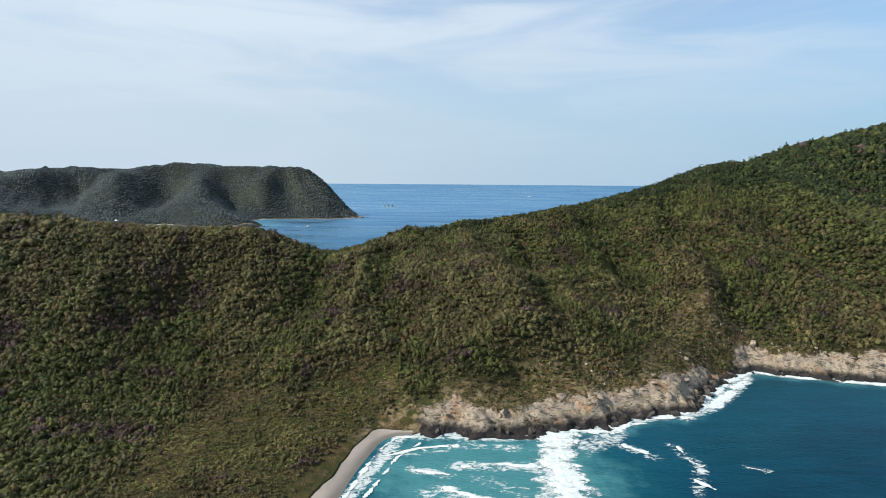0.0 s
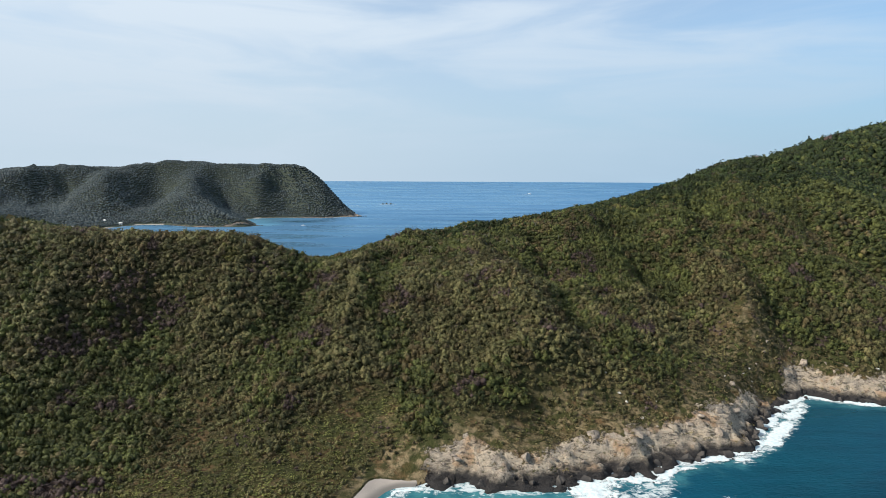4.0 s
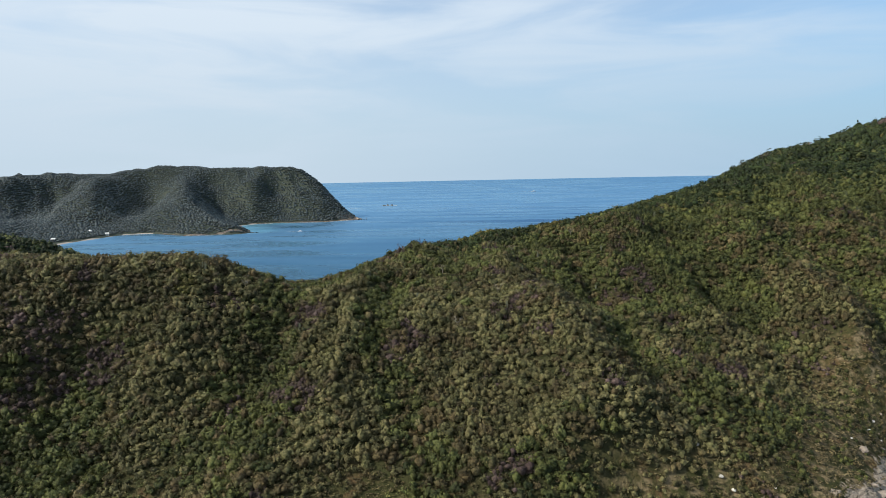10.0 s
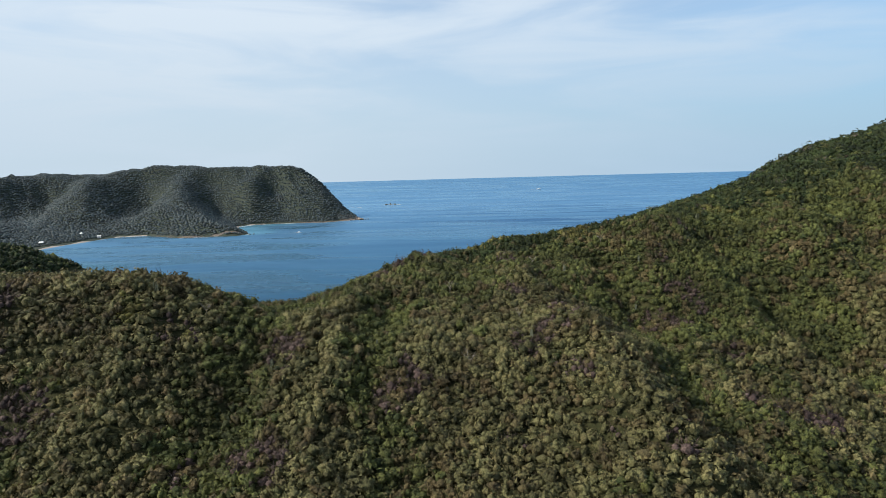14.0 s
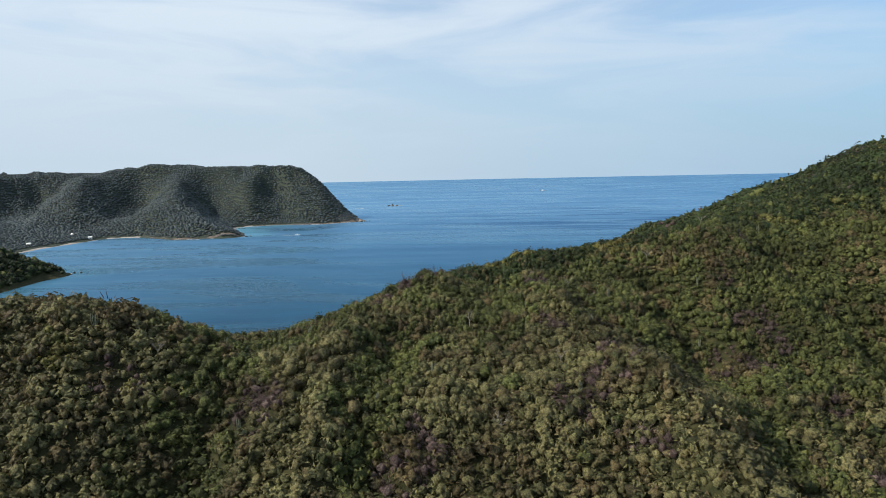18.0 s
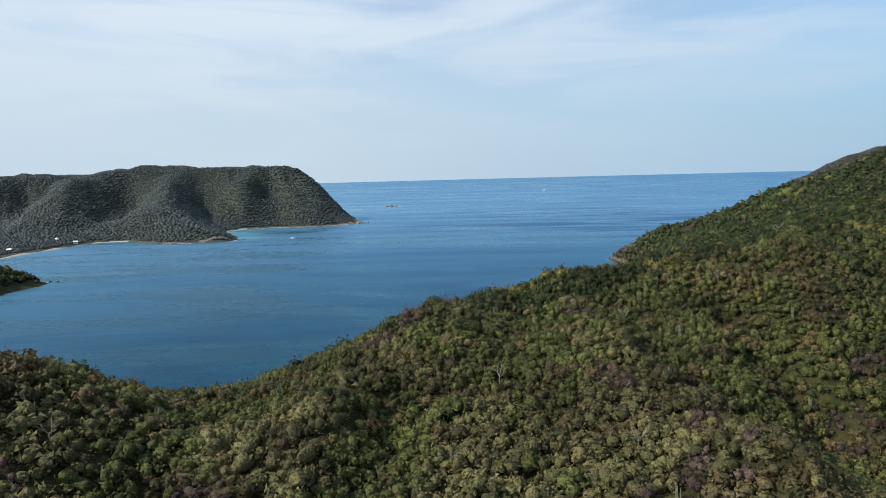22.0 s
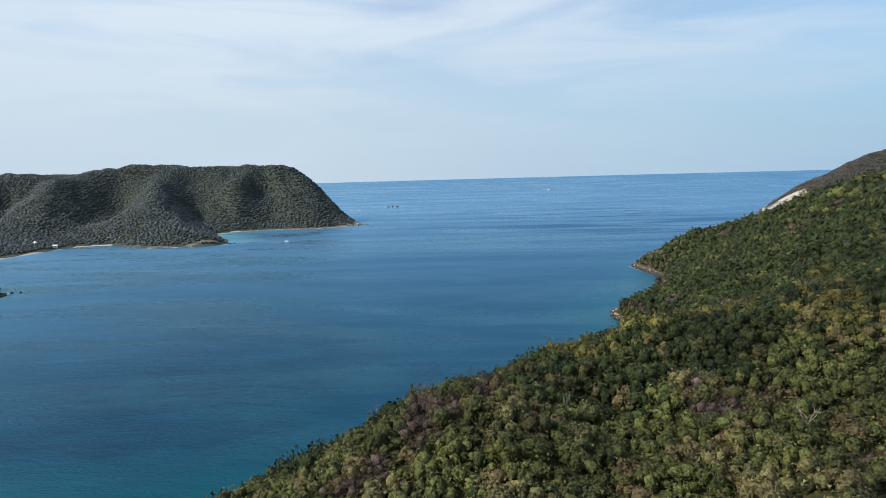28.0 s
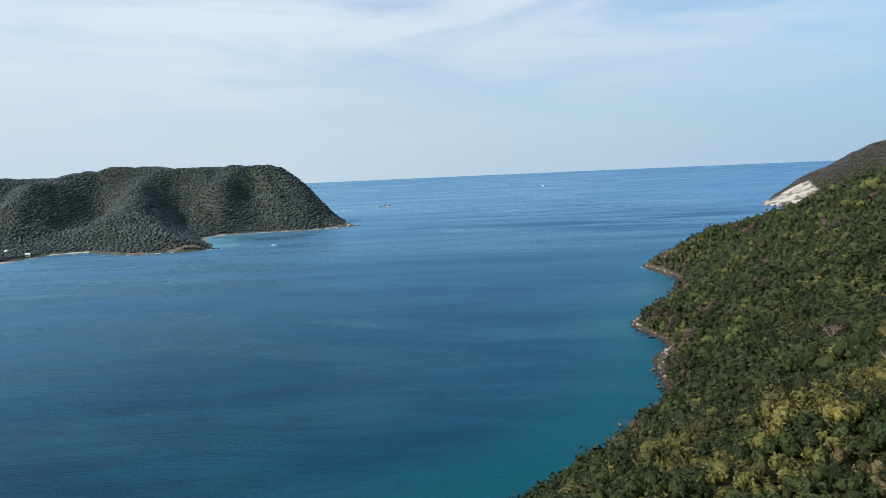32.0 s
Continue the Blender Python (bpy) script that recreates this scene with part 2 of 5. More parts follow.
def sea_material():
    m = Mat("sea_water", 0.22, 0.13)
    m.bsdf.inputs["IOR"].default_value = 1.333
    shallow, milky = m.attr("shallow"), m.attr("milky")
    wind = m.span(m.noise(0.0042, 7, 0.62, (0.40, 1.35, 1.0), 1.6), 0.40, 0.61)
    wide = m.span(m.noise(0.0016, 3, 0.5, (0.6, 1.3, 1.0), 0.4), 0.35, 0.65)
    deep = m.mix(wind, (0.0008, 0.024, 0.056), (0.002, 0.070, 0.128))
    deep = m.mix(m.math("MULTIPLY", wide, 0.5), deep, (0.001, 0.030, 0.068))
    gust = m.span(m.noise(0.013, 5, 0.6, (0.22, 1.4, 1.0), 0.8), 0.40, 0.62)
    deep = m.mix(m.math("MULTIPLY", gust, 0.45), deep, (0.001, 0.032, 0.066))
    # cloud shadow on the bay put into the colour; also darker off the cliffs
    deep = m.mix(m.math("MULTIPLY", m.attr("darkened_sea"), 0.72), deep, (0.0004, 0.014, 0.028))
    # ripples drawn out across the wind
    ripple = m.span(m.noise(0.055, 5, 0.68, (0.35, 1.5, 1.0), 0.6), 0.36, 0.66)
    deep = m.mix(m.math("MULTIPLY", ripple, 0.20), deep, (0.003, 0.090, 0.150))
    # dark lanes of ruffled water far out
    lane = m.math("MULTIPLY", m.attr("lanes"), m.span(m.noise(0.011, 5, 0.6, (0.14, 1.5, 1.0), 0.5), 0.48, 0.60))
    deep = m.mix(m.math("MULTIPLY", lane, 0.8), deep, (0.0006, 0.010, 0.034))
    edge = m.span(m.math("ADD", shallow, m.math("MULTIPLY", m.math("SUBTRACT", m.noise(0.03, 4), 0.5), 0.35)), 0.15, 0.95)
    c = m.mix(m.math("MULTIPLY", edge, 0.75), deep, (0.0008, 0.058, 0.076))
    surf = m.span(m.math("ADD", milky, m.math("MULTIPLY", m.math("SUBTRACT", m.noise(0.12, 6, 0.65), 0.5), 1.1)), 0.35, 1.0)
    c = m.mix(m.math("MULTIPLY", surf, 0.8), c, (0.06, 0.20, 0.21))
    lace = m.noise(0.30, 8, 0.72, (1.0, 1.5, 1.0), 0.9)
    white = m.span(m.math("ADD", m.attr("foam"), m.math("MULTIPLY", m.math("SUBTRACT", lace, 0.5), 2.6)), 0.62, 0.95)
    white = m.math("MULTIPLY", white, m.span(m.attr("foam"), 0.02, 0.25))
    c = m.mix(white, c, (0.46, 0.50, 0.50))
    m.colour(c)
    m.bsdf.inputs["Specular IOR Level"].default_value = 0.0
    chop = m.math("ADD", m.noise(0.16, 6, 0.68, (0.5, 1.2, 1.0)), m.math("MULTIPLY", m.noise(0.9, 3, 0.5, (0.6, 1.2, 1.0)), 0.35))
    m.bump(chop, 0.85, 1.0)
    gloss = m.node("ShaderNodeBsdfGlossy")
    m.link(m.mix(m.math("ADD", m.math("MULTIPLY", wind, 0.9), m.math("MULTIPLY", gust, -0.25)), (0.32, 0.57, 0.80), (0.58, 0.81, 0.97)), gloss.inputs["Color"])
    tint = gloss.inputs["Color"].links[0].from_socket
    m.link(m.mix(m.math("MULTIPLY", lane, 0.65), tint, (0.12, 0.28, 0.52)), gloss.inputs["Color"])
    m.link(m.math("ADD", m.span(wind, 0.0, 1.0, 0.34, 0.18), m.math("MULTIPLY", gust, 0.10)), gloss.inputs["Roughness"])
    m.link(m.bsdf.inputs["Normal"].links[0].from_socket, gloss.inputs["Normal"])
    fresnel = m.node("ShaderNodeFresnel")
    fresnel.inputs["IOR"].default_value = 1.30
    both = m.node("ShaderNodeMixShader")
    m.link(m.math("MULTIPLY", fresnel.outputs[0], m.span(white, 0.0, 1.0, 1.0, 0.0)), both.inputs[0])
    m.link(m.bsdf.outputs[0], both.inputs[1])
    m.link(gloss.outputs[0], both.inputs[2])
    m.link(both.outputs[0], m.nt.nodes["Material Output"].inputs["Surface"])
    return m.mat


def foam_material():
    m = Mat("white_foam", 0.7, 0.2)
    n = m.noise(0.8, 7, 0.72)
    m.colour(m.mix(m.span(n, 0.35, 0.6), (0.42, 0.52, 0.53), (0.60, 0.62, 0.62)))
    m.bump(n, 0.5, 0.3)
    lace = m.math("ADD", m.attr("fill"), m.math("MULTIPLY", m.math("SUBTRACT", m.noise(1.1, 6, 0.75, None, 0.6), 0.5), 1.1))
    clear = m.node("ShaderNodeBsdfTransparent")
    both = m.node("ShaderNodeMixShader")
    m.link(m.span(lace, 0.02, 0.42), both.inputs[0])
    m.link(clear.outputs[0], both.inputs[1])
    m.link(m.bsdf.outputs[0], both.inputs[2])
    m.link(both.outputs[0], m.nt.nodes["Material Output"].inputs["Surface"])
    return m.mat


def rock_material(name, a, b, wet=True):
    m = Mat(name, 0.85, 0.25)
    n = m.noise(0.7, 6, 0.65)
    c = m.mix(m.span(n, 0.32, 0.68), a, b)
    info = m.node("ShaderNodeObjectInfo")
    c = m.mix(m.math("MULTIPLY", info.outputs["Random"], 0.35), c, (0.10, 0.085, 0.07))
    if wet:
        sep = m.node("ShaderNodeSeparateXYZ")
        m.link(m.pos.outputs["Position"], sep.inputs[0])
        low = m.span(m.math("ADD", sep.outputs["Z"], m.math("MULTIPLY", n, -2.0)), -0.4, 0.9, 1.0, 0.0)
        c = m.mix(low, c, (0.028, 0.026, 0.026))
    m.colour(c)
    m.bump(m.noise(2.2, 5, 0.6), 0.8, 0.3)
    return m.mat


def plain_material(name, a, b, scale, roughness=0.7, specular=0.3):
    m = Mat(name, roughness, specular)
    m.colour(m.mix(m.span(m.noise(scale, 5, 0.6), 0.35, 0.65), a, b))
    return m.mat


GROUND = ground_material("hillside_soil_and_rock", (0.020, 0.023, 0.008), (0.042, 0.039, 0.015))
# headland floor lightened towards blue, with the haze of distance in its colour
FAR_GROUND = ground_material("hazy_headland_soil_and_rock", (0.030, 0.042, 0.034), (0.056, 0.068, 0.052))
SEA, FOAM = sea_material(), foam_material()
ROCK = rock_material("coastal_rock", (0.16, 0.13, 0.105), (0.34, 0.28, 0.22))
DARK_ROCK = rock_material("black_wet_rock", (0.030, 0.027, 0.025), (0.085, 0.073, 0.064))
WHITE_ROCK = rock_material("pale_quartz_rock", (0.42, 0.39, 0.34), (0.58, 0.55, 0.50), False)
BARK = plain_material("grey_bark", (0.13, 0.105, 0.08), (0.24, 0.205, 0.165), 3.0, 0.9, 0.1)
PALE_BARK = plain_material("bleached_bark", (0.17, 0.145, 0.115), (0.27, 0.24, 0.20), 3.0, 0.9, 0.1)
CACTUS = plain_material("grey_green_cactus_skin", (0.085, 0.095, 0.06), (0.16, 0.165, 0.115), 2.0, 0.8, 0.2)
PLASTER = plain_material("white_plaster", (0.68, 0.66, 0.62), (0.78, 0.77, 0.74), 0.8, 0.8, 0.2)
ROOF = plain_material("pale_roof_sheet", (0.62, 0.61, 0.58), (0.78, 0.77, 0.74), 0.6, 0.5, 0.4)
HULL = plain_material("white_boat_paint", (0.74, 0.75, 0.75), (0.80, 0.80, 0.80), 1.0, 0.3, 0.5)
DARK_TRIM = plain_material("dark_trim", (0.03, 0.035, 0.04), (0.05, 0.05, 0.055), 2.0, 0.5, 0.4)


# ---------------------------------------------------------------- helpers
def part(name, bm, material, parent=None, label=""):
    """Link a bmesh as one mesh object, under a thing or a part where one is given."""
    me = bpy.data.meshes.new(name)
    bm.to_mesh(me)
    bm.free()
    me.materials.append(material)
    ob = new(name, me)
    ob.parent = parent
    return tagged(ob, label)


def mesh_of(name, verts, faces, material, smooth=False):
    """A mesh from numpy arrays; faces all triangles or all quads."""
    me = bpy.data.meshes.new(name)
    n, k = faces.shape
    me.vertices.add(len(verts))
    me.vertices.foreach_set("co", np.ascontiguousarray(verts, np.float32).ravel())
    me.loops.add(n * k)
    me.loops.foreach_set("vertex_index", np.ascontiguousarray(faces, np.int32).ravel())
    me.polygons.add(n)
    me.polygons.foreach_set("loop_start", np.arange(0, n * k, k, dtype=np.int32))
    me.polygons.foreach_set("use_smooth", np.broadcast_to(np.asarray(smooth, bool), n))
    me.update(calc_edges=True)
    me.materials.append(material)
    return me


def attribute(me, name, values):
    a = me.attributes.new(name, "FLOAT", "POINT")
    a.data.foreach_set("value", np.ascontiguousarray(values, np.float32).ravel())


def smooth(a, b, x):
    t = np.clip((x - a) / (b - a), 0, 1)
    return t * t * (3 - 2 * t)


LATTICE = np.random.default_rng(7).random((256, 256))


def grain(x, y, size):
    """Smooth value noise, 0 to 1, with cells of that size in metres."""
    u, v = np.asarray(x) / size + 91.7, np.asarray(y) / size + 37.3
    i, j = np.floor(u).astype(int), np.floor(v).astype(int)
    a, b = u - i, v - j
    a, b = a * a * (3 - 2 * a), b * b * (3 - 2 * b)
    g = lambda p, q: LATTICE[p & 255, q & 255]
    return (g(i, j) * (1 - a) + g(i + 1, j) * a) * (1 - b) + (g(i, j + 1) * (1 - a) + g(i + 1, j + 1) * a) * b


def fractal(x, y, size, octaves=4, gain=0.5):
    total, amount, weight = 0.0, 1.0, 0.0
    for k in range(octaves):
        total = total + amount * grain(x + 17.1 * k, y - 9.3 * k, size / 2**k)
        weight += amount
        amount *= gain
    return total / weight


def along(line, step):
    """Points every so many metres along a broken line, of any dimension."""
    pts = np.array(line, float)
    out = []
    for a, b in zip(pts[:-1], pts[1:]):
        n = max(1, int(np.hypot(*(b - a)[:2]) / step))
        out.append(a + (b - a) * np.linspace(0, 1, n, endpoint=False)[:, None])
    return np.vstack(out + [pts[-1:]])


def near_line(x, y, line):
    """Distance from points to a broken line, on the plan."""
    best = np.full(np.shape(x), 1e9)
    pts = np.array(line, float)[:, :2]
    for (ax, ay), (bx, by) in zip(pts[:-1], pts[1:]):
        dx, dy = bx - ax, by - ay
        t = np.clip(((x - ax) * dx + (y - ay) * dy) / (dx * dx + dy * dy), 0, 1)
        best = np.minimum(best, np.hypot(x - ax - t * dx, y - ay - t * dy))
    return best


def inside(x, y, ring):
    """Whether points lie inside a closed ring, on the plan."""
    res = np.zeros(np.shape(x), bool)
    pts = np.array(ring, float)
    for (ax, ay), (bx, by) in zip(pts, np.roll(pts, -1, 0)):
        if ay != by:
            res ^= ((ay > y) != (by > y)) & (x < (bx - ax) * (y - ay) / (by - ay) + ax)
    return res


class Relief:
    """Land drawn through shorelines, ridges, spurs and gullies: a smooth sheet through all of these lines."""

    def __init__(self, ring, lines, step=28.0, soft=14.0):
        self.ring = ring
        shore = along([*ring, ring[0]], step)
        pts = [np.c_[shore, np.zeros(len(shore))]]
        away = np.roll(shore, -1, 0) - np.roll(shore, 1, 0)
        away = np.c_[away[:, 1], -away[:, 0]] / np.maximum(np.linalg.norm(away, axis=1), 1e-6)[:, None]
        for off, deep in ((16, -3.5), (60, -12.0)):
            for sign in (1, -1):
                p = shore + away * off * sign
                ok = ~inside(p[:, 0], p[:, 1], ring) & (near_line(p[:, 0], p[:, 1], [*ring, ring[0]]) > off * 0.8)
                pts.append(np.c_[p[ok], np.full(ok.sum(), deep)])
        pts += [along(line, step) if len(line) > 1 else np.array(line, float) for line in lines]
        pts = np.vstack(pts)
        keep = []
        for n, p in enumerate(pts):
            if all(np.hypot(*(pts[k, :2] - p[:2])) > 5.0 for k in keep):
                keep.append(n)
        self.at = pts[keep]
        self.soft = soft
        n = len(self.at)
        d = np.hypot(self.at[:, None, 0] - self.at[None, :, 0], self.at[:, None, 1] - self.at[None, :, 1])
        k = np.sqrt(d * d + soft * soft)
        a = np.zeros((n + 1, n + 1))
        a[:n, :n] = k - np.eye(n) * 1.5
        a[n, :n] = a[:n, n] = 1
        self.w = np.linalg.solve(a, np.r_[self.at[:, 2], 0])

    def height(self, x, y):
        x, y = np.asarray(x, float), np.asarray(y, float)
        flat = np.c_[x.ravel(), y.ravel()]
        out = np.empty(len(flat))
        for s in range(0, len(flat), 20000):
            p = flat[s : s + 20000]
            d2 = (p[:, None, 0] - self.at[None, :, 0]) ** 2 + (p[:, None, 1] - self.at[None, :, 1]) ** 2
            out[s : s + 20000] = np.sqrt(d2 + self.soft**2) @ self.w[:-1] + self.w[-1]
        return out.reshape(x.shape)


def steps(*spans):
    """Graded grid lines: (start, end, spacing) one after another."""
    out = [np.linspace(a, b, max(2, int(round((b - a) / s)) + 1)) for a, b, s in spans]
    return np.unique(np.round(np.concatenate(out), 4))


def sheet(xs, ys):
    gx, gy = np.meshgrid(xs, ys)
    idx = np.arange(gx.size).reshape(gx.shape)
    quads = np.stack([idx[:-1, :-1], idx[:-1, 1:], idx[1:, 1:], idx[1:, :-1]], -1).reshape(-1, 4)
    return gx, gy, quads


def trimmed(verts, quads, keep):
    quads = quads[keep[quads].any(1)]
    used = np.unique(quads)
    back = np.zeros(len(verts), np.int64)
    back[used] = np.arange(len(used))
    return verts[used], back[quads], used


# ---------------------------------------------------------------- the plan
# Open coast with beach and cliffs, then round the outer land, then the bay's shore.
OPEN_COAST = [(-70, 0), (-50, 100), (-40, 150), (-32, 183), (-25, 217), (-20, 229), (-15, 233), (-5, 232), (15, 231), (38, 231), (50, 239),
              (69, 239), (76, 248), (98, 255), (117, 268), (124, 280), (136, 292), (153, 310), (166, 318), (177, 311), (193, 308), (207, 302),
              (224, 298), (270, 285), (340, 290), (430, 265), (560, 280), (700, 245)]
BAY_SHORE = [(700, 1180), (560, 1120), (400, 1060), (280, 1030), (200, 1000), (169, 959), (175, 904), (171, 877), (140, 820), (103, 768), (88, 743),
             (93, 711), (92, 690), (72, 653), (67, 624), (46, 601), (27, 575), (7, 555), (-3, 545), (-50, 508), (-110, 478), (-200, 478),
             (-300, 520), (-390, 620), (-440, 740), (-453, 839), (-450, 890), (-500, 908), (-600, 950)]
NEAR_RING = [(-1000, -700), (-420, -640), (-200, -350), (-110, -150), *OPEN_COAST, (1000, 260), (1000, 1240), *BAY_SHORE, (-1000, 1000)]

CREST = [(-1000, 620, 84), (-800, 590, 80), (-600, 510, 76), (-450, 420, 74), (-330, 362, 76), (-247, 345, 75), (-187, 345, 71), (-125, 352, 69.5), (-99, 358, 66),
         (-80, 370, 58.5), (-69, 385, 54), (-55, 394, 55.8), (-45, 396, 58.8), (-31, 396, 63.5), (-17, 402, 67.8), (15, 437, 70), (48, 449, 72.5), (94, 456, 79.5), (121, 462, 82.5), (146, 482, 88),
         (170, 505, 93.5), (212, 548, 103.5), (250, 585, 112.5), (290, 620, 118), (325, 643, 110), (350, 660, 117), (369, 668, 127), (406, 680, 141),
         (458, 690, 147), (508, 700, 160), (600, 740, 179), (800, 850, 205), (1000, 980, 212)]
SLOPES = [
    [(-176, 298, 39), (-146, 326, 51), (-168, 334, 61)],
    [(-126, 299, 23), (-133, 325, 42)],
    [(-151, 255, 12), (-106, 258, 6), (-88, 262, 7.5)],
    # gullies and spurs of the seaward face
    [(-80, 345, 53), (-75, 329, 41), (-74, 313, 32), (-71, 293, 23)],
    [(-58, 300, 30), (-60, 330, 44)],
    [(-40, 345, 51), (-37, 330, 45), (-32, 314, 36), (-27, 295, 28)],
    [(82, 389, 55), (93, 368, 45), (103, 356, 37.5), (111, 342, 31), (120, 325, 20)],
    [(12, 371, 56), (28, 343, 49.5), (34, 312, 44), (42, 296, 36), (46, 283, 29)],
    [(52, 313, 40), (70, 299, 30), (86, 287, 22), (103, 279, 13)],
    [(136, 367, 44), (164, 343, 31), (190, 331, 19)],
    [(-69, 278, 19), (-63, 318, 35), (-82, 352, 57)],
    [(-30, 263, 11), (-23, 306, 34), (-33, 339, 50), (-17, 360, 55), (-23, 385, 63)],
    [(30, 283, 35), (27, 360, 48), (13, 373, 54.5), (15, 393, 61)],
    [(-3, 273, 22), (24, 295, 29), (-8, 319, 41)],
    [(36, 265, 7), (64, 271, 13.5), (69, 292, 27), (49, 323, 45), (49, 364, 50.5), (44, 394, 63), (45, 408, 66), (71, 403, 66), (82, 427, 76)],
    [(110, 271, 10), (126, 325, 21), (121, 381, 45)],
    [(159, 320, 12), (147, 331, 31), (153, 374, 53), (138, 441, 73)],
    [(189, 365, 45), (170, 393, 56), (146, 416, 76)],
    [(241, 345, 27), (241, 460, 84), (250, 530, 102)],
    [(330, 330, 30), (420, 560, 84)],
    [(300, 430, 62), (340, 540, 90)],
    [(460, 350, 30), (520, 560, 112), (560, 640, 150)],
    # the bay side
    [(26, 424, 69), (-3, 427, 66), (-16, 415, 65.5), (-34, 413, 62.3), (23, 400, 61)],
    [(-30, 450, 42), (-28, 490, 20)], [(20, 470, 54), (28, 520, 29)],
    [(42, 481, 52), (62, 540, 37), (81, 600, 23), (83, 622, 18)],
    [(110, 520, 72), (112, 584, 37), (152, 610, 48), (180, 600, 68)],
    [(120, 690, 22), (160, 695, 41), (221, 760, 47), (287, 814, 57)],
    [(187, 928, 17), (198, 910, 28), (214, 895, 36), (238, 885, 41.5), (265, 880, 53), (290, 875, 65), (330, 890, 75), (370, 905, 80), (460, 920, 100)],
    [(204, 809, 33), (170, 840, 14)],
    [(230, 640, 90), (280, 720, 88)], [(520, 1020, 60)],
    [(-85, 410, 38), (-85, 450, 15)], [(-150, 400, 44), (-150, 445, 18)], [(-260, 420, 45), (-270, 480, 18)],
    [(-430, 560, 36), (-490, 700, 30)], [(-600, 870, 36), (-540, 860, 33), (-500, 870, 24), (-470, 880, 10)], [(-520, 800, 38), (-480, 780, 14)], [(-466, 835, 10), (-463, 880, 8)], [(-720, 800, 48), (-700, 940, 36)],
    # the low ground behind the beach
    [(-300, 260, 22), (-260, 300, 45)], [(-450, 250, 35), (-600, 300, 60)],
    [(-60, 235, 5), (-90, 200, 4), (-140, 180, 4)], [(-110, 100, 4), (-160, 0, 5)], [(-200, 150, 5), (-260, 200, 9), (-300, 50, 8)], [(-500, -100, 25), (-600, 50, 30)],
    [(-55, 170, 3), (-48, 205, 3), (-38, 225, 3)],
]
CLIFF_TOP = [(-8, 239, 6), (15, 239, 8), (38, 240, 8), (52, 248, 7), (66, 250, 8), (82, 259, 8), (100, 264, 9), (112, 276, 10), (118, 288, 9), (132, 302, 9),
             (150, 322, 9), (166, 330, 11), (180, 322, 12), (196, 318, 13), (212, 313, 12), (228, 308, 13), (272, 297, 14), (340, 302, 14), (430, 278, 14), (560, 294, 14)]
BAY_CLIFF = [(176, 955, 6), (182, 905, 5), (178, 880, 4), (148, 812, 4), (110, 764, 4), (97, 742, 5), (100, 712, 4), (80, 652, 4), (75, 622, 4), (52, 595, 4), (8, 547, 4), (-3, 538, 3)]
near_land = Relief(NEAR_RING, [CREST, *SLOPES, CLIFF_TOP, BAY_CLIFF], 26.0, 10.0)

FAR_RING = [(-2200, 1000), (-600, 930), (-580, 962), (-660, 1080), (-663, 1172), (-656, 1234), (-640, 1322), (-596, 1334), (-503, 1276), (-444, 1284),
            (-393, 1312), (-402, 1345), (-440, 1420), (-472, 1505), (-456, 1552), (-406, 1577), (-299, 1576), (-228, 1632), (-238, 1720), (-330, 1950),
            (-600, 2120), (-1000, 2300), (-1500, 2400), (-2200, 2400)]
FAR_LINES = [
    [(-2200, 1760, 150), (-1500, 1740, 118), (-1270, 1750, 118), (-1215, 1750, 97), (-1173, 1755, 119), (-1076, 1760, 128), (-1010, 1760, 123), (-947, 1760, 118), (-905, 1760, 121),
     (-850, 1765, 131), (-800, 1765, 134), (-748, 1765, 135), (-670, 1765, 132), (-602, 1765, 126), (-552, 1765, 129), (-490, 1770, 134), (-455, 1770, 129), (-418, 1765, 131), (-386, 1760, 122),
     (-340, 1750, 91), (-313, 1740, 62), (-284, 1720, 38), (-262, 1700, 20)],
    [(-760, 1740, 106), (-720, 1640, 44), (-690, 1520, 20)],
    [(-690, 1720, 118), (-650, 1620, 94), (-600, 1500, 58), (-540, 1400, 32), (-470, 1330, 20), (-420, 1312, 13)],
    [(-600, 1720, 84), (-565, 1640, 34), (-520, 1560, 14)],
    [(-530, 1760, 122), (-490, 1680, 92), (-465, 1620, 46), (-440, 1592, 13)],
    [(-445, 1710, 66), (-410, 1640, 24)], [(-395, 1740, 98), (-350, 1660, 48), (-320, 1612, 16)],
    [(-880, 1640, 110), (-830, 1540, 80), (-770, 1430, 36), (-710, 1370, 13)], [(-960, 1630, 64), (-930, 1520, 36), (-880, 1420, 24)], [(-1060, 1620, 108), (-1030, 1480, 66)],
    [(-690, 1290, 7), (-700, 1220, 6), (-720, 1150, 7)], [(-800, 1300, 20), (-900, 1250, 36), (-1100, 1300, 62)], [(-1300, 1500, 80), (-1500, 1400, 95)], [(-800, 1050, 40), (-1200, 1050, 70)],
]
FAR_SPURS = [[(-735, 1760), (-715, 1672), (-690, 1600), (-640, 1500)], [(-620, 1528), (-553, 1462), (-481, 1390), (-420, 1330)], [(-487, 1786), (-492, 1700), (-525, 1665), (-560, 1640)],
             [(-400, 1770), (-385, 1690), (-370, 1620)], [(-950, 1725), (-850, 1590), (-800, 1500), (-760, 1430)], [(-1100, 1700), (-1050, 1560)], [(-325, 1720), (-310, 1640)]]
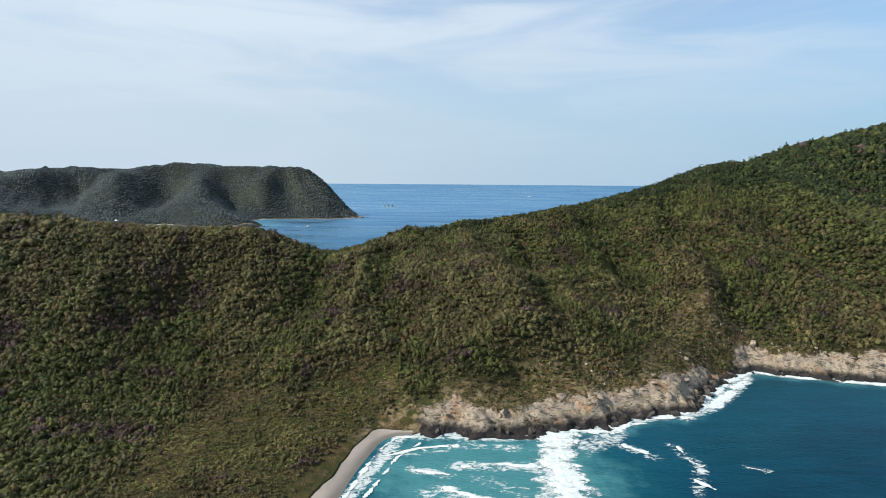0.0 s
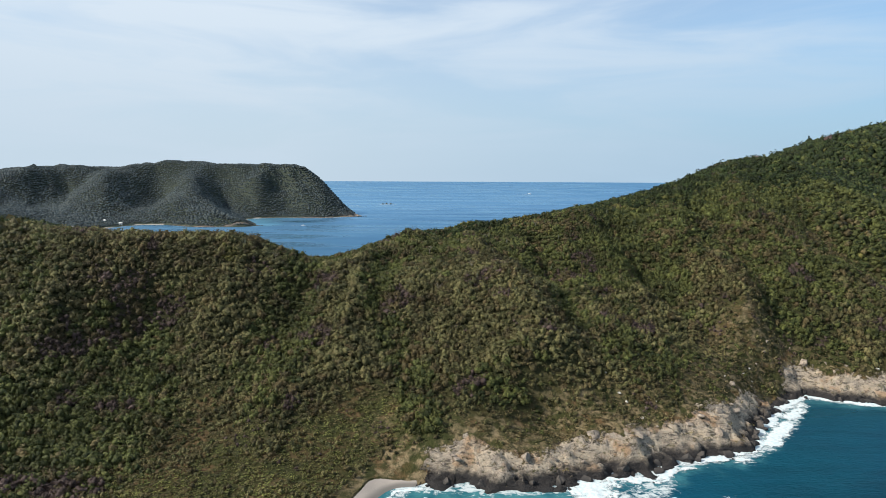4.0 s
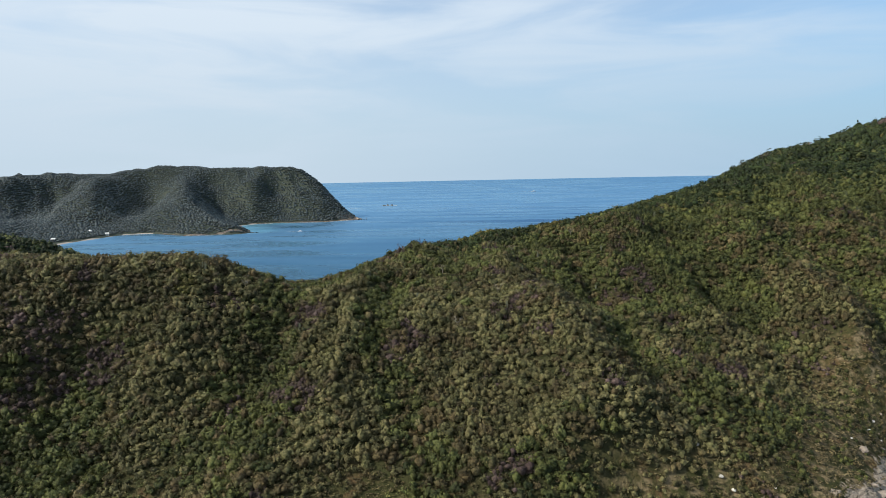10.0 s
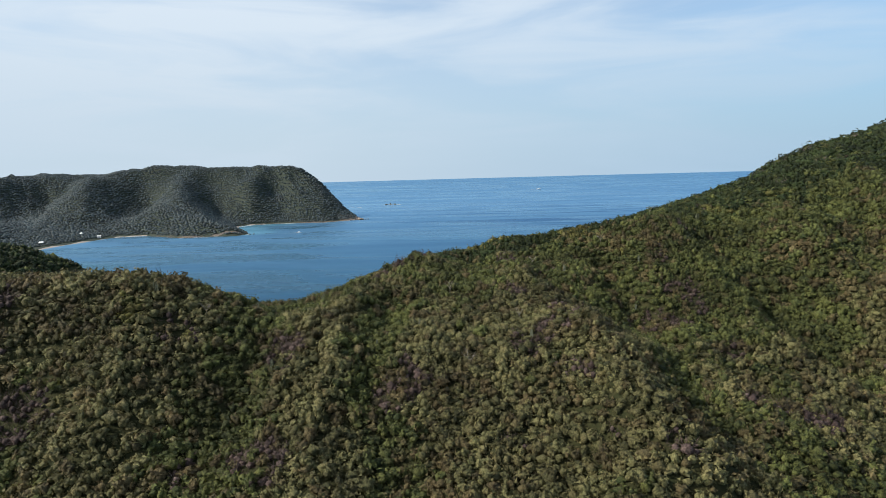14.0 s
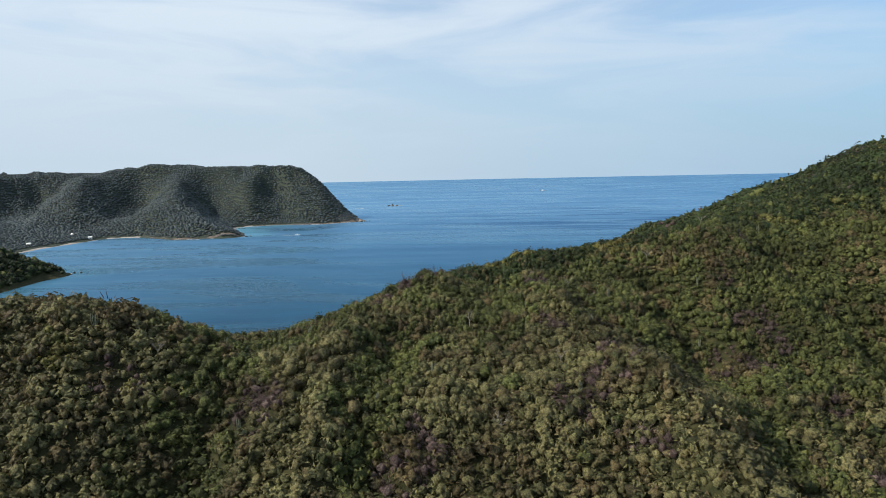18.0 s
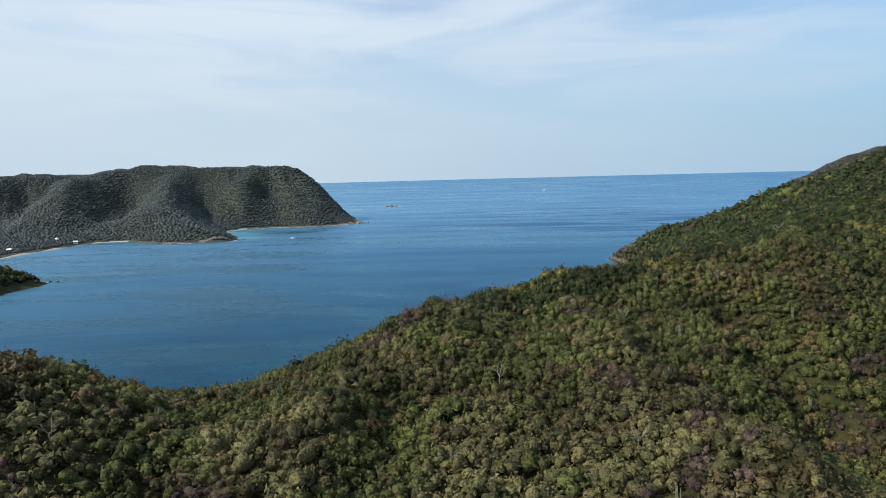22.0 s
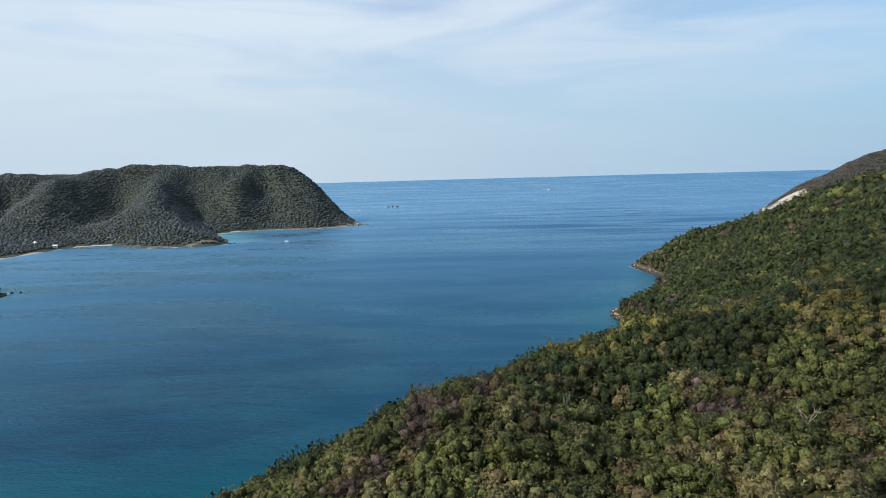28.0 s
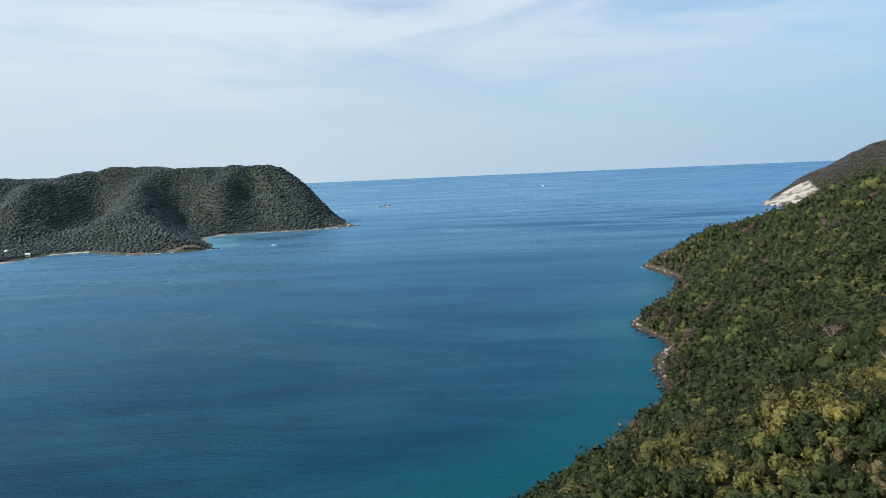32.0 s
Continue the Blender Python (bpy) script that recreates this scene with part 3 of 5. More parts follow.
FAR_GULLIES = [[(-815, 1740), (-782, 1660), (-748, 1545), (-700, 1420)], [(-640, 1740), (-600, 1650), (-545, 1590), (-495, 1535)], [(-455, 1770), (-458, 1690), (-450, 1610)],
               [(-1010, 1700), (-940, 1560), (-880, 1450)], [(-350, 1740), (-345, 1650)]]
far_land = Relief(FAR_RING, FAR_LINES, 45.0, 16.0)

CAPE_RING = [(681, 1688), (720, 1655), (800, 1630), (950, 1600), (1200, 1580), (1700, 1600), (1700, 2300), (1200, 2250), (900, 2050), (760, 1850), (700, 1740)]
CAPE_LINES = [[(712, 1705, 12), (735, 1740, 16), (766, 1790, 24), (819, 1800, 50), (897, 1810, 78), (949, 1820, 100), (1011, 1830, 120), (1150, 1850, 155), (1400, 1880, 190)],
              [(760, 1690, 24), (830, 1690, 44), (960, 1700, 75)]]
cape_land = Relief(CAPE_RING, CAPE_LINES, 60.0, 18.0)

# spurs and gullies that run down the seaward face
SPURS = [[(88, 448), (90, 392), (96, 370), (101, 351), (115, 335), (124, 322)], [(10, 408), (18, 379), (31, 348), (36, 308), (46, 295), (53, 280)],
         [(205, 500), (194, 403), (216, 375), (237, 355), (236, 320)], [(-38, 385), (-44, 345), (-46, 315), (-42, 285)], [(-112, 350), (-106, 320), (-104, 285)],
         [(140, 455), (139, 400), (146, 372), (150, 345)], [(-185, 335), (-172, 300), (-165, 270)], [(270, 560), (290, 470), (300, 400)]]
GULLIES = [[(104, 430), (106, 405), (110, 370), (118, 348), (130, 328)], [(52, 410), (54, 391), (58, 355), (55, 315), (62, 300), (85, 293), (103, 279)],
           [(-30, 365), (-36, 336), (-27, 311), (-17, 286), (-10, 255)], [(-70, 370), (-72, 346), (-72, 328), (-75, 309), (-77, 290)],
           [(168, 450), (171, 412), (172, 371), (168, 344), (190, 328)], [(235, 470), (242, 408), (254, 384), (263, 355)], [(-140, 340), (-136, 310), (-132, 280)]]


def folds(x, y, spurs, gullies, wide, high, deep):
    """Height that spurs add and gullies take away."""
    wander = (fractal(x, y, wide * 1.3, 3) - 0.5) * wide * 0.9
    up = np.max([np.exp(-np.abs(near_line(x, y, line) + wander) / wide) for line in spurs], axis=0)
    down = np.max([np.exp(-np.abs(near_line(x, y, line) - wander) / wide) for line in gullies], axis=0)
    return high * up - deep * down


SEA_MID = (-15.0, 190.0)


def sea_level(x, y):
    """The sea lies flat and bends up far out, so that its rim stands where the true horizon would."""
    r = np.hypot(np.asarray(x, float) - SEA_MID[0], np.asarray(y, float) - SEA_MID[1])
    return 75.0 * np.clip((r - 1900) / 2700, 0, 1) ** 2


def land_height(x, y):
    """Ground of the near hill, with gullies running down it and broken rock along its open coast."""
    x, y = np.asarray(x, float), np.asarray(y, float)
    z = near_land.height(x, y)
    crest = near_line(x, y, CREST)
    up = smooth(12, 45, z) * (0.25 + 0.75 * smooth(6, 50, crest))
    ridged = 1 - np.abs(2 * fractal(x, y * 0.35, 26, 3) - 1)
    z = z + up * (ridged - 0.72) * 3.5 + up * (fractal(x, y, 60, 3) - 0.5) * 4.0
    z = z + up * folds(x, y, SPURS, GULLIES, 13.0, 8.5, 8.5)
    z = z + smooth(1.0, 5.0, z) * (fractal(x + 300, y, 9, 3) - 0.5) * 1.2
    rocky = rockiness(x, y, z)
    crag = np.abs(2 * fractal(x, y, 12, 3, 0.6) - 1) * 4.6 - 1.0
    crag = crag + (np.abs(2 * fractal(x * 1.2 + y * 0.5, y - x * 0.3, 4.6, 3, 0.65) - 1) - 0.3) * 3.2
    open_side = smooth(400, 340, y)
    z = z + rocky * smooth(-1.0, 2.5, z) * crag * (0.3 + 0.7 * open_side)
    # points and clefts of black rock at the waterline
    brink = smooth(9, 3, near_line(x, y, OPEN_COAST[7:])) * smooth(-16, -4, x)
    z = z + brink * (np.abs(2 * fractal(x + 70, y, 9, 3, 0.6) - 1) - 0.28) * 5.0
    # ledges of the bedded rock
    bed = z + 0.16 * x + 0.10 * y
    z = z + rocky * open_side * 0.9 * (np.abs(2 * ((bed / 2.3) % 1.0) - 1) - 0.5)
    return z


def rockiness(x, y, z):
    d = near_line(x, y, OPEN_COAST[7:])
    bay = near_line(x, y, BAY_SHORE)
    wobble = (fractal(x, y, 20, 3) - 0.5) * 16
    sea_cliff = smooth(19, 7, d + 5.5 * smooth(95, 135, x) + wobble + 4 * (fractal(x, y, 60, 2) - 0.4)) * smooth(-20, -4, x)
    low_cliff = smooth(5.0, 2.4, bay + wobble * 0.25)
    return np.maximum(sea_cliff, low_cliff * 0.9)


SCAR = [(242, 374), (239, 345), (236, 320)]


def bushy(x, y):
    """The gully whose bushes reach down to the cliffs."""
    return smooth(10, 5, near_line(x, y, GULLIES[2]) + (fractal(x, y, 9, 2) - 0.5) * 7)


def cliff_edge(x, y):
    """The strip of dry grass and bare soil above the cliffs."""
    return (1 - bushy(x, y)) * smooth(46, 24, near_line(x, y, OPEN_COAST[7:18]) + (fractal(x, y, 30, 3) - 0.5) * 36) * (y < 345)


def far_height(land, x, y):
    """Ground of a distant headland: its sheet, spurs and gullies, and rough slopes."""
    z = land.height(x, y)
    up = smooth(6, 40, z)
    rough = up * (fractal(x, y, 60, 3) - 0.5) * 6 + up * (0.5 - np.abs(2 * fractal(x * 0.9 + y * 0.45, y * 0.35, 52, 3) - 1)) * 10
    if land is far_land:
        rough = rough + up * smooth(4, 70, near_line(x, y, FAR_LINES[0])) * folds(x, y, FAR_SPURS, FAR_GULLIES, 30.0, 7.0, 7.0)
    return z + rough


# ---------------------------------------------------------------- ground
def near_ground():
    xs = steps((-1000, -340, 20), (-340, -190, 5), (-190, -20, 2.4), (-20, 230, 1.05), (230, 262, 2), (262, 380, 5), (380, 1000, 20))
    ys = steps((-700, 140, 20), (140, 215, 5), (215, 228, 3), (228, 322, 1.05), (322, 330, 2), (330, 480, 2.4), (480, 980, 3.6), (980, 1240, 15))
    gx, gy, quads = sheet(xs, ys)
    z = land_height(gx, gy)
    offshore = ~inside(gx, gy, NEAR_RING) & (near_line(gx, gy, [*NEAR_RING, NEAR_RING[0]]) > 16)
    z = np.where(offshore, np.minimum(z, -4.0), z)
    verts = np.c_[gx.ravel(), gy.ravel(), z.ravel()]
    verts, quads, used = trimmed(verts, quads, z.ravel() > -2.5)
    me = mesh_of("ground", verts, quads, GROUND, True)
    x, y, z = verts.T
    rock = rockiness(x, y, z)
    beach_line = OPEN_COAST[:7]
    sand = smooth(10.5, 6.5, near_line(x, y, beach_line) + (fractal(x, y, 14, 2) - 0.5) * 6) * smooth(236, 231, y) * (x < -11)
    lower = smooth(28, 8, z + (fractal(x, y, 40, 3) - 0.5) * 34) * smooth(330, 300, y) * smooth(-128, -95, x)
    attribute(me, "rock", rock)
    scar = smooth(4.5, 1.5, near_line(x, y, SCAR))
    attribute(me, "soil", np.maximum(cliff_edge(x, y), scar))
    attribute(me, "red", smooth(380, 480, y))
    attribute(me, "sand", sand)
    attribute(me, "dry", np.maximum(np.maximum(lower, scar), cliff_edge(x, y) * 0.95))
    attribute(me, "height", z + 1.6 * smooth(340, 420, y))
    tagged(new("ground", me), "scrub-covered coastal hillside falling to rocky cliffs and a sandy beach", "hillside", kind="structure")


near_ground()


def distant_ground(name, land, xs, ys, label, cliff_z, bays, end=None):
    gx, gy, quads = sheet(xs, ys)
    z = far_height(land, gx, gy)
    z = np.where(~inside(gx, gy, land.ring) & (near_line(gx, gy, [*land.ring, land.ring[0]]) > 20), np.minimum(z, -5.0), z)
    verts = np.c_[gx.ravel(), gy.ravel(), z.ravel()]
    verts, quads, used = trimmed(verts, quads, z.ravel() > -3)
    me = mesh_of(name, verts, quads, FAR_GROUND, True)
    x, y, z = verts.T
    edge = near_line(x, y, [*land.ring, land.ring[0]])
    sandy = np.zeros(len(x))
    for line in bays:
        sandy = np.maximum(sandy, smooth(9, 5, near_line(x, y, line)))
    rock = smooth(cliff_z, cliff_z * 0.5, edge + (fractal(x, y, 40, 3) - 0.5) * cliff_z) * (1 - sandy)
    if end:
        attribute(me, "streaks", np.ones(len(x)))
        rock = np.maximum(rock, smooth(1.1, 0.7, np.hypot((x - end[0]) / end[2], (y - end[1]) / end[2]) + (fractal(x, y, 40, 3) - 0.5) * 0.6))
    attribute(me, "rock", rock)
    attribute(me, "sand", sandy)
    attribute(me, "red", np.full(len(x), 0.6 if x.mean() < 0 else 0.0))
    attribute(me, "pale", np.full(len(x), 0.0 if x.mean() < 0 else 1.0))
    attribute(me, "dry", np.full(len(x), 0.15 if x.mean() < 0 else 0.8))
    attribute(me, "height", z + 2.8)
    tagged(new(name, me), label, "headland", kind="structure")
    return verts


FAR_BEACHES = [FAR_RING[3:8], FAR_RING[12:15]]
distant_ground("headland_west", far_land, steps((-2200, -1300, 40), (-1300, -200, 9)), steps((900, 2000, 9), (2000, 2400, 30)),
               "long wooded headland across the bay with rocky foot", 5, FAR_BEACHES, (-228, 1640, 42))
distant_ground("headland_east", cape_land, steps((660, 1100, 9), (1100, 1700, 30)), steps((1570, 1900, 9), (1900, 2300, 30)),
               "bare brown cape ending in a pale cliff", 10, [], (706, 1694, 98))


# ---------------------------------------------------------------- sea
def sea():
    xs = steps((-4700, -1500, 200), (-1500, -420, 45), (-420, -120, 15), (-120, -40, 8), (-40, 190, 2.5), (190, 240, 6), (240, 520, 15), (520, 1600, 45), (1600, 4700, 200))
    ys = steps((-4500, -700, 200), (-700, -100, 30), (-100, 150, 10), (150, 325, 2.5), (325, 540, 10), (540, 1000, 9), (1000, 1800, 25), (1800, 4800, 150))
    gx, gy, quads = sheet(xs, ys)
    # squeeze the outer frame into a round rim
    r = np.hypot(gx - SEA_MID[0], gy - SEA_MID[1])
    big = np.maximum(np.abs(gx - SEA_MID[0]), np.abs(gy - SEA_MID[1]))
    t = smooth(1900, 4500, big)
    k = 1 + t * (big / np.maximum(r, 1) - 1)
    gx, gy = SEA_MID[0] + (gx - SEA_MID[0]) * k, SEA_MID[1] + (gy - SEA_MID[1]) * k
    swell = (fractal(gx * 0.6, gy, 34, 2) - 0.5) * 0.5 * smooth(900, 300, np.hypot(gx, gy - 300))
    z = sea_level(gx, gy) + swell
    me = mesh_of("sea", np.c_[gx.ravel(), gy.ravel(), z.ravel()], quads, SEA, True)
    open_d = near_line(gx, gy, OPEN_COAST)
    bay_d = near_line(gx, gy, BAY_SHORE)
    far_d = near_line(gx, gy, FAR_RING[3:17])
    cove_d = near_line(gx, gy, FAR_RING[11:16])
    shallow = np.maximum(smooth(150, 10, open_d) * 0.6, smooth(85, 4, bay_d) * 0.85)
    shallow = np.maximum(shallow, np.maximum(smooth(110, 10, cove_d) * 1.0, smooth(70, 5, far_d) * 0.4))
    beach_d = np.hypot((gx - 18) / 62, (gy - 200) / 45)
    attribute(me, "shallow", np.maximum(shallow, smooth(1.5, 0.6, beach_d) * 0.95))
    lines = [(OPEN_COAST[6:24], 9, 0.95), ([(36, 170), (39, 200), (46, 234)], 13, 0.9), ([(104, 251), (124, 267), (140, 284), (158, 306)], 8, 0.85),
             ([(6, 206), (32, 205)], 8, 0.8), ([(-10, 203), (2, 199)], 6, 0.8), ([(0, 190), (22, 175)], 8, 0.8), ([(-18, 214), (8, 222), (30, 220)], 7, 0.7),
             ([(66, 226), (78, 214)], 7, 0.75), ([(88, 224), (92, 206), (84, 188)], 6, 0.72), ([(108, 207), (114, 203)], 5, 0.6), ([(-38, 150), (-29, 185), (-17, 228)], 6, 0.95),
             ([(14, 196), (28, 186)], 9, 0.65), ([(56, 222), (70, 234)], 12, 0.8), ([(-6, 186), (6, 176)], 7, 0.7)]
    foam = np.zeros(gx.shape)
    for line, wide, most in lines:
        foam = np.maximum(foam, most * smooth(wide, wide * 0.15, near_line(gx, gy, line)))
    attribute(me, "foam", foam)
    # where the water colour is darkened: painted cloud shadow, and off the cliffs
    attribute(me, "darkened_sea", np.clip(np.exp(-((gx + 190) / 230) ** 2 - ((gy - 600) / 280) ** 2) + 1.35 * smooth(60, 120, gx) * smooth(345, 310, gy), 0, 1.35))
    attribute(me, "lanes", np.exp(-((gx - 330) / 420) ** 2 - ((gy - 1650) / 520) ** 2))
    attribute(me, "milky", np.maximum(smooth(120, 20, cove_d) * 0.8, np.maximum(smooth(1.2, 0.4, beach_d) * 0.95, smooth(22, 3, near_line(gx, gy, OPEN_COAST[5:24])) * 0.7)))
    tagged(new("sea", me), "open blue sea, turquoise over the shallows", "sea", kind="structure")


sea()


# ---------------------------------------------------------------- vegetation
def boughs(rng, lobes, stack):
    """Rounded boughs of a crown of unit radius: their centres and radii."""
    if lobes == 1:
        return np.array([[0, 0, 0.3]]), np.array([0.9])
    k = np.arange(lobes)
    r = np.sqrt((k + 0.3 * rng.random(lobes)) / lobes) * 0.66
    a = k * 2.39996 + rng.random() * 6.28 + rng.normal(0, 0.25, lobes)
    z = 0.30 + 0.42 * (1 - (r / 0.7) ** 2) * rng.uniform(0.6, 1.1, lobes) + stack * rng.uniform(-0.5, 1, lobes)
    return np.c_[r * np.cos(a), r * np.sin(a), z], (0.62 / np.sqrt(lobes) + 0.20) * rng.uniform(0.8, 1.25, lobes)


def skin(way, centres, radii):
    """How far a crown's outline reaches from its middle, each way, and which bough it is."""
    off = np.array([0, 0, 0.22]) - centres
    b = way @ off.T
    disc = b * b - (np.sum(off * off, 1) - radii ** 2)[None]
    reach = np.where(disc > 0, -b + np.sqrt(np.maximum(disc, 0)), 0.0)
    return np.maximum(reach.max(1), 0.45), reach.argmax(1)


def crown_pattern(rng, leaves, size, lobes=7, sides=8, rings=4, open_=0.0, stack=0.0, core=0.94, twigs=False):
    """One crown of unit radius: a lumpy body of rounded boughs under a ragged coat of leaf clumps or twigs. Vertices, triangles, and which are smooth."""
    centres, radii = boughs(rng, lobes, stack)
    mid = np.array([0, 0, 0.22])
    V, F, count, body = [], [], 0, 0
    if sides:
        way = [(0, 0, 1)]
        for j in range(1, rings + 1):
            e = math.radians(122) * j / rings
            for i in range(sides):
                th = 2 * math.pi * (i + 0.5 * (j % 2) + 0.25 * rng.random()) / sides
                way.append((math.sin(e) * math.cos(th), math.sin(e) * math.sin(th), math.cos(e)))
        way = np.array(way)
        far, _ = skin(way, centres, radii)
        V.append(mid + way * (far * core * rng.uniform(0.94, 1.04, len(way)))[:, None])
        tri = [(0, 1 + i, 1 + (i + 1) % sides) for i in range(sides)]
        for j in range(rings - 1):
            a, b = 1 + j * sides, 1 + (j + 1) * sides
            for i in range(sides):
                k = (i + 1) % sides
                tri += [(a + i, b + i, b + k), (a + i, b + k, a + k)]
        F.append(np.array(tri))
        count, body = len(way), len(tri)
    cz, th = rng.uniform(-0.35, 1.0, leaves), rng.random(leaves) * 2 * np.pi
    w = np.sqrt(1 - cz * cz)
    out = np.c_[w * np.cos(th), w * np.sin(th), cz]
    far, which = skin(out, centres, radii)
    p = mid + out * (far * rng.uniform(0.90 - open_, 1.14, leaves))[:, None]
    nrm = p - centres[which]
    nrm /= np.maximum(np.linalg.norm(nrm, axis=1), 1e-6)[:, None]
    nrm = nrm + rng.normal(0, 0.45, (leaves, 3)) + (0, 0, 0.12)
    nrm /= np.linalg.norm(nrm, axis=1)[:, None]
    u = np.cross(nrm, rng.normal(0, 1, (leaves, 3)))
    u /= np.linalg.norm(u, axis=1)[:, None]
    v = np.cross(nrm, u)
    e, f = (size * rng.uniform(0.55, 1.1, (leaves, 1)) for _ in range(2))
    if twigs:
        tip = p + (out + rng.normal(0, 0.35, (leaves, 3))) * size * rng.uniform(1.5, 4.0, (leaves, 1))
        tri = np.stack([p - u * size * 0.22, p + u * size * 0.22, tip], 1)
    else:
        lift = nrm * size * rng.uniform(0.05, 0.45, (leaves, 1))
        tri = np.stack([p - u * e - lift * 0.5, p + v * f * 1.3, p + u * e + lift * 0.6], 1)
    V.append(tri.reshape(-1, 3))
    F.append(np.arange(leaves * 3).reshape(-1, 3) + count)
    return np.vstack(V), np.vstack(F), np.arange(body + leaves) < body


def canopy(x, y, size):
    """The trees that stand side by side: how near a spot is to its tree's middle, and two numbers that are the tree's own."""
    i, j = np.floor(x / size).astype(int), np.floor(y / size).astype(int)
    best, own, other = np.full(np.shape(x), 9.0), np.zeros(np.shape(x)), np.zeros(np.shape(x))
    for a in (-1, 0, 1):
        for b in (-1, 0, 1):
            p, q = (i + a) & 255, (j + b) & 255
            cx, cy = (i + a + 0.1 + 0.8 * LATTICE[p, q]) * size, (j + b + 0.1 + 0.8 * LATTICE[q, (p + 91) & 255]) * size
            d = np.hypot(x - cx, y - cy) / size
            near = d < best
            best = np.where(near, d, best)
            own = np.where(near, LATTICE[(p + 57) & 255, (q + 13) & 255], own)
            other = np.where(near, LATTICE[(q + 29) & 255, (p + 101) & 255], other)
    return np.clip(1 - (best / 0.72) ** 2, 0, 1), own, other


def planted(name, spots, patterns, material, label, category):
    """Many crowns, joined into one object: spots are rows of x, y, z, radius, height, turn, pattern."""
    if not len(spots):
        return
    vs, fs, tint, soft, base = [], [], [], [], 0
    own = canopy(spots[:, 0], spots[:, 1], 3.3)[2] + 0.22 * np.random.default_rng(len(spots)).random(len(spots))
    which = spots[:, 6].astype(int) % len(patterns)
    for k, (pv, pf, round_) in enumerate(patterns):
        s = spots[which == k]
        if not len(s):
            continue
        c, d = np.cos(s[:, 5])[:, None], np.sin(s[:, 5])[:, None]
        x = (pv[:, 0] * c - pv[:, 1] * d) * s[:, 3:4] + s[:, 0:1]
        y = (pv[:, 0] * d + pv[:, 1] * c) * s[:, 3:4] * 0.95 + s[:, 1:2]
        z = pv[:, 2] * s[:, 4:5] + s[:, 2:3]
        vs.append(np.stack([x, y, z], -1).reshape(-1, 3))
        fs.append((pf[None] + (np.arange(len(s)) * len(pv))[:, None, None]).reshape(-1, 3) + base)
        soft.append(np.tile(round_, len(s)))
        tint.append(np.repeat(own[which == k], len(pv)))
        base += len(s) * len(pv)
    me = mesh_of(name, np.vstack(vs), np.vstack(fs), material, np.concatenate(soft))
    attribute(me, "tint", np.concatenate(tint))
    tagged(new(name, me), label, category, kind="stuff")


rng = np.random.default_rng(11)
FINE = [crown_pattern(rng, 46, 0.21, 3, 6, 3, 0.10, 0.15, 0.80) for _ in range(10)]
MEDIUM = [crown_pattern(rng, 19, 0.32, 2, 6, 2, 0.08, 0.15, 0.80) for _ in range(12)]
SLIGHT = [crown_pattern(rng, 13, 0.38, 2, 5, 2, 0.05, 0.15, 0.82) for _ in range(10)]
SPECK = [crown_pattern(rng, 2, 0.45, 1, 4, 2, core=0.9) for _ in range(6)]
COARSE = [crown_pattern(rng, 5, 0.40, 2, 5, 2) for _ in range(5)]
TWIGGY = [crown_pattern(rng, 70, 0.14, 3, 6, 2, 0.25, core=0.6, twigs=True) for _ in range(4)]
TWIGS = [crown_pattern(rng, 26, 0.20, 2, 5, 2, 0.2, core=0.66, twigs=True) for _ in range(4)]
TUFT = [crown_pattern(rng, 13, 0.50, 1, 0, 0) for _ in range(6)]

SPECIES = [("olive", "olive_scrub", "dense olive-green dry scrub on the hillside"), ("dark", "dark_green_scrub", "dark green leafy scrub on the hillside"),
           ("dry", "dry_scrub", "brown half-dry scrub on the hillside"), ("bare", "leafless_scrub", "leafless purple-grey scrub on the hillside"),
           ("yellow", "yellow_scrub", "yellow-flowering scrub along the ridge"),
           ("lush", "fresh_green_scrub", "fresh green scrub on the sheltered bay side")]


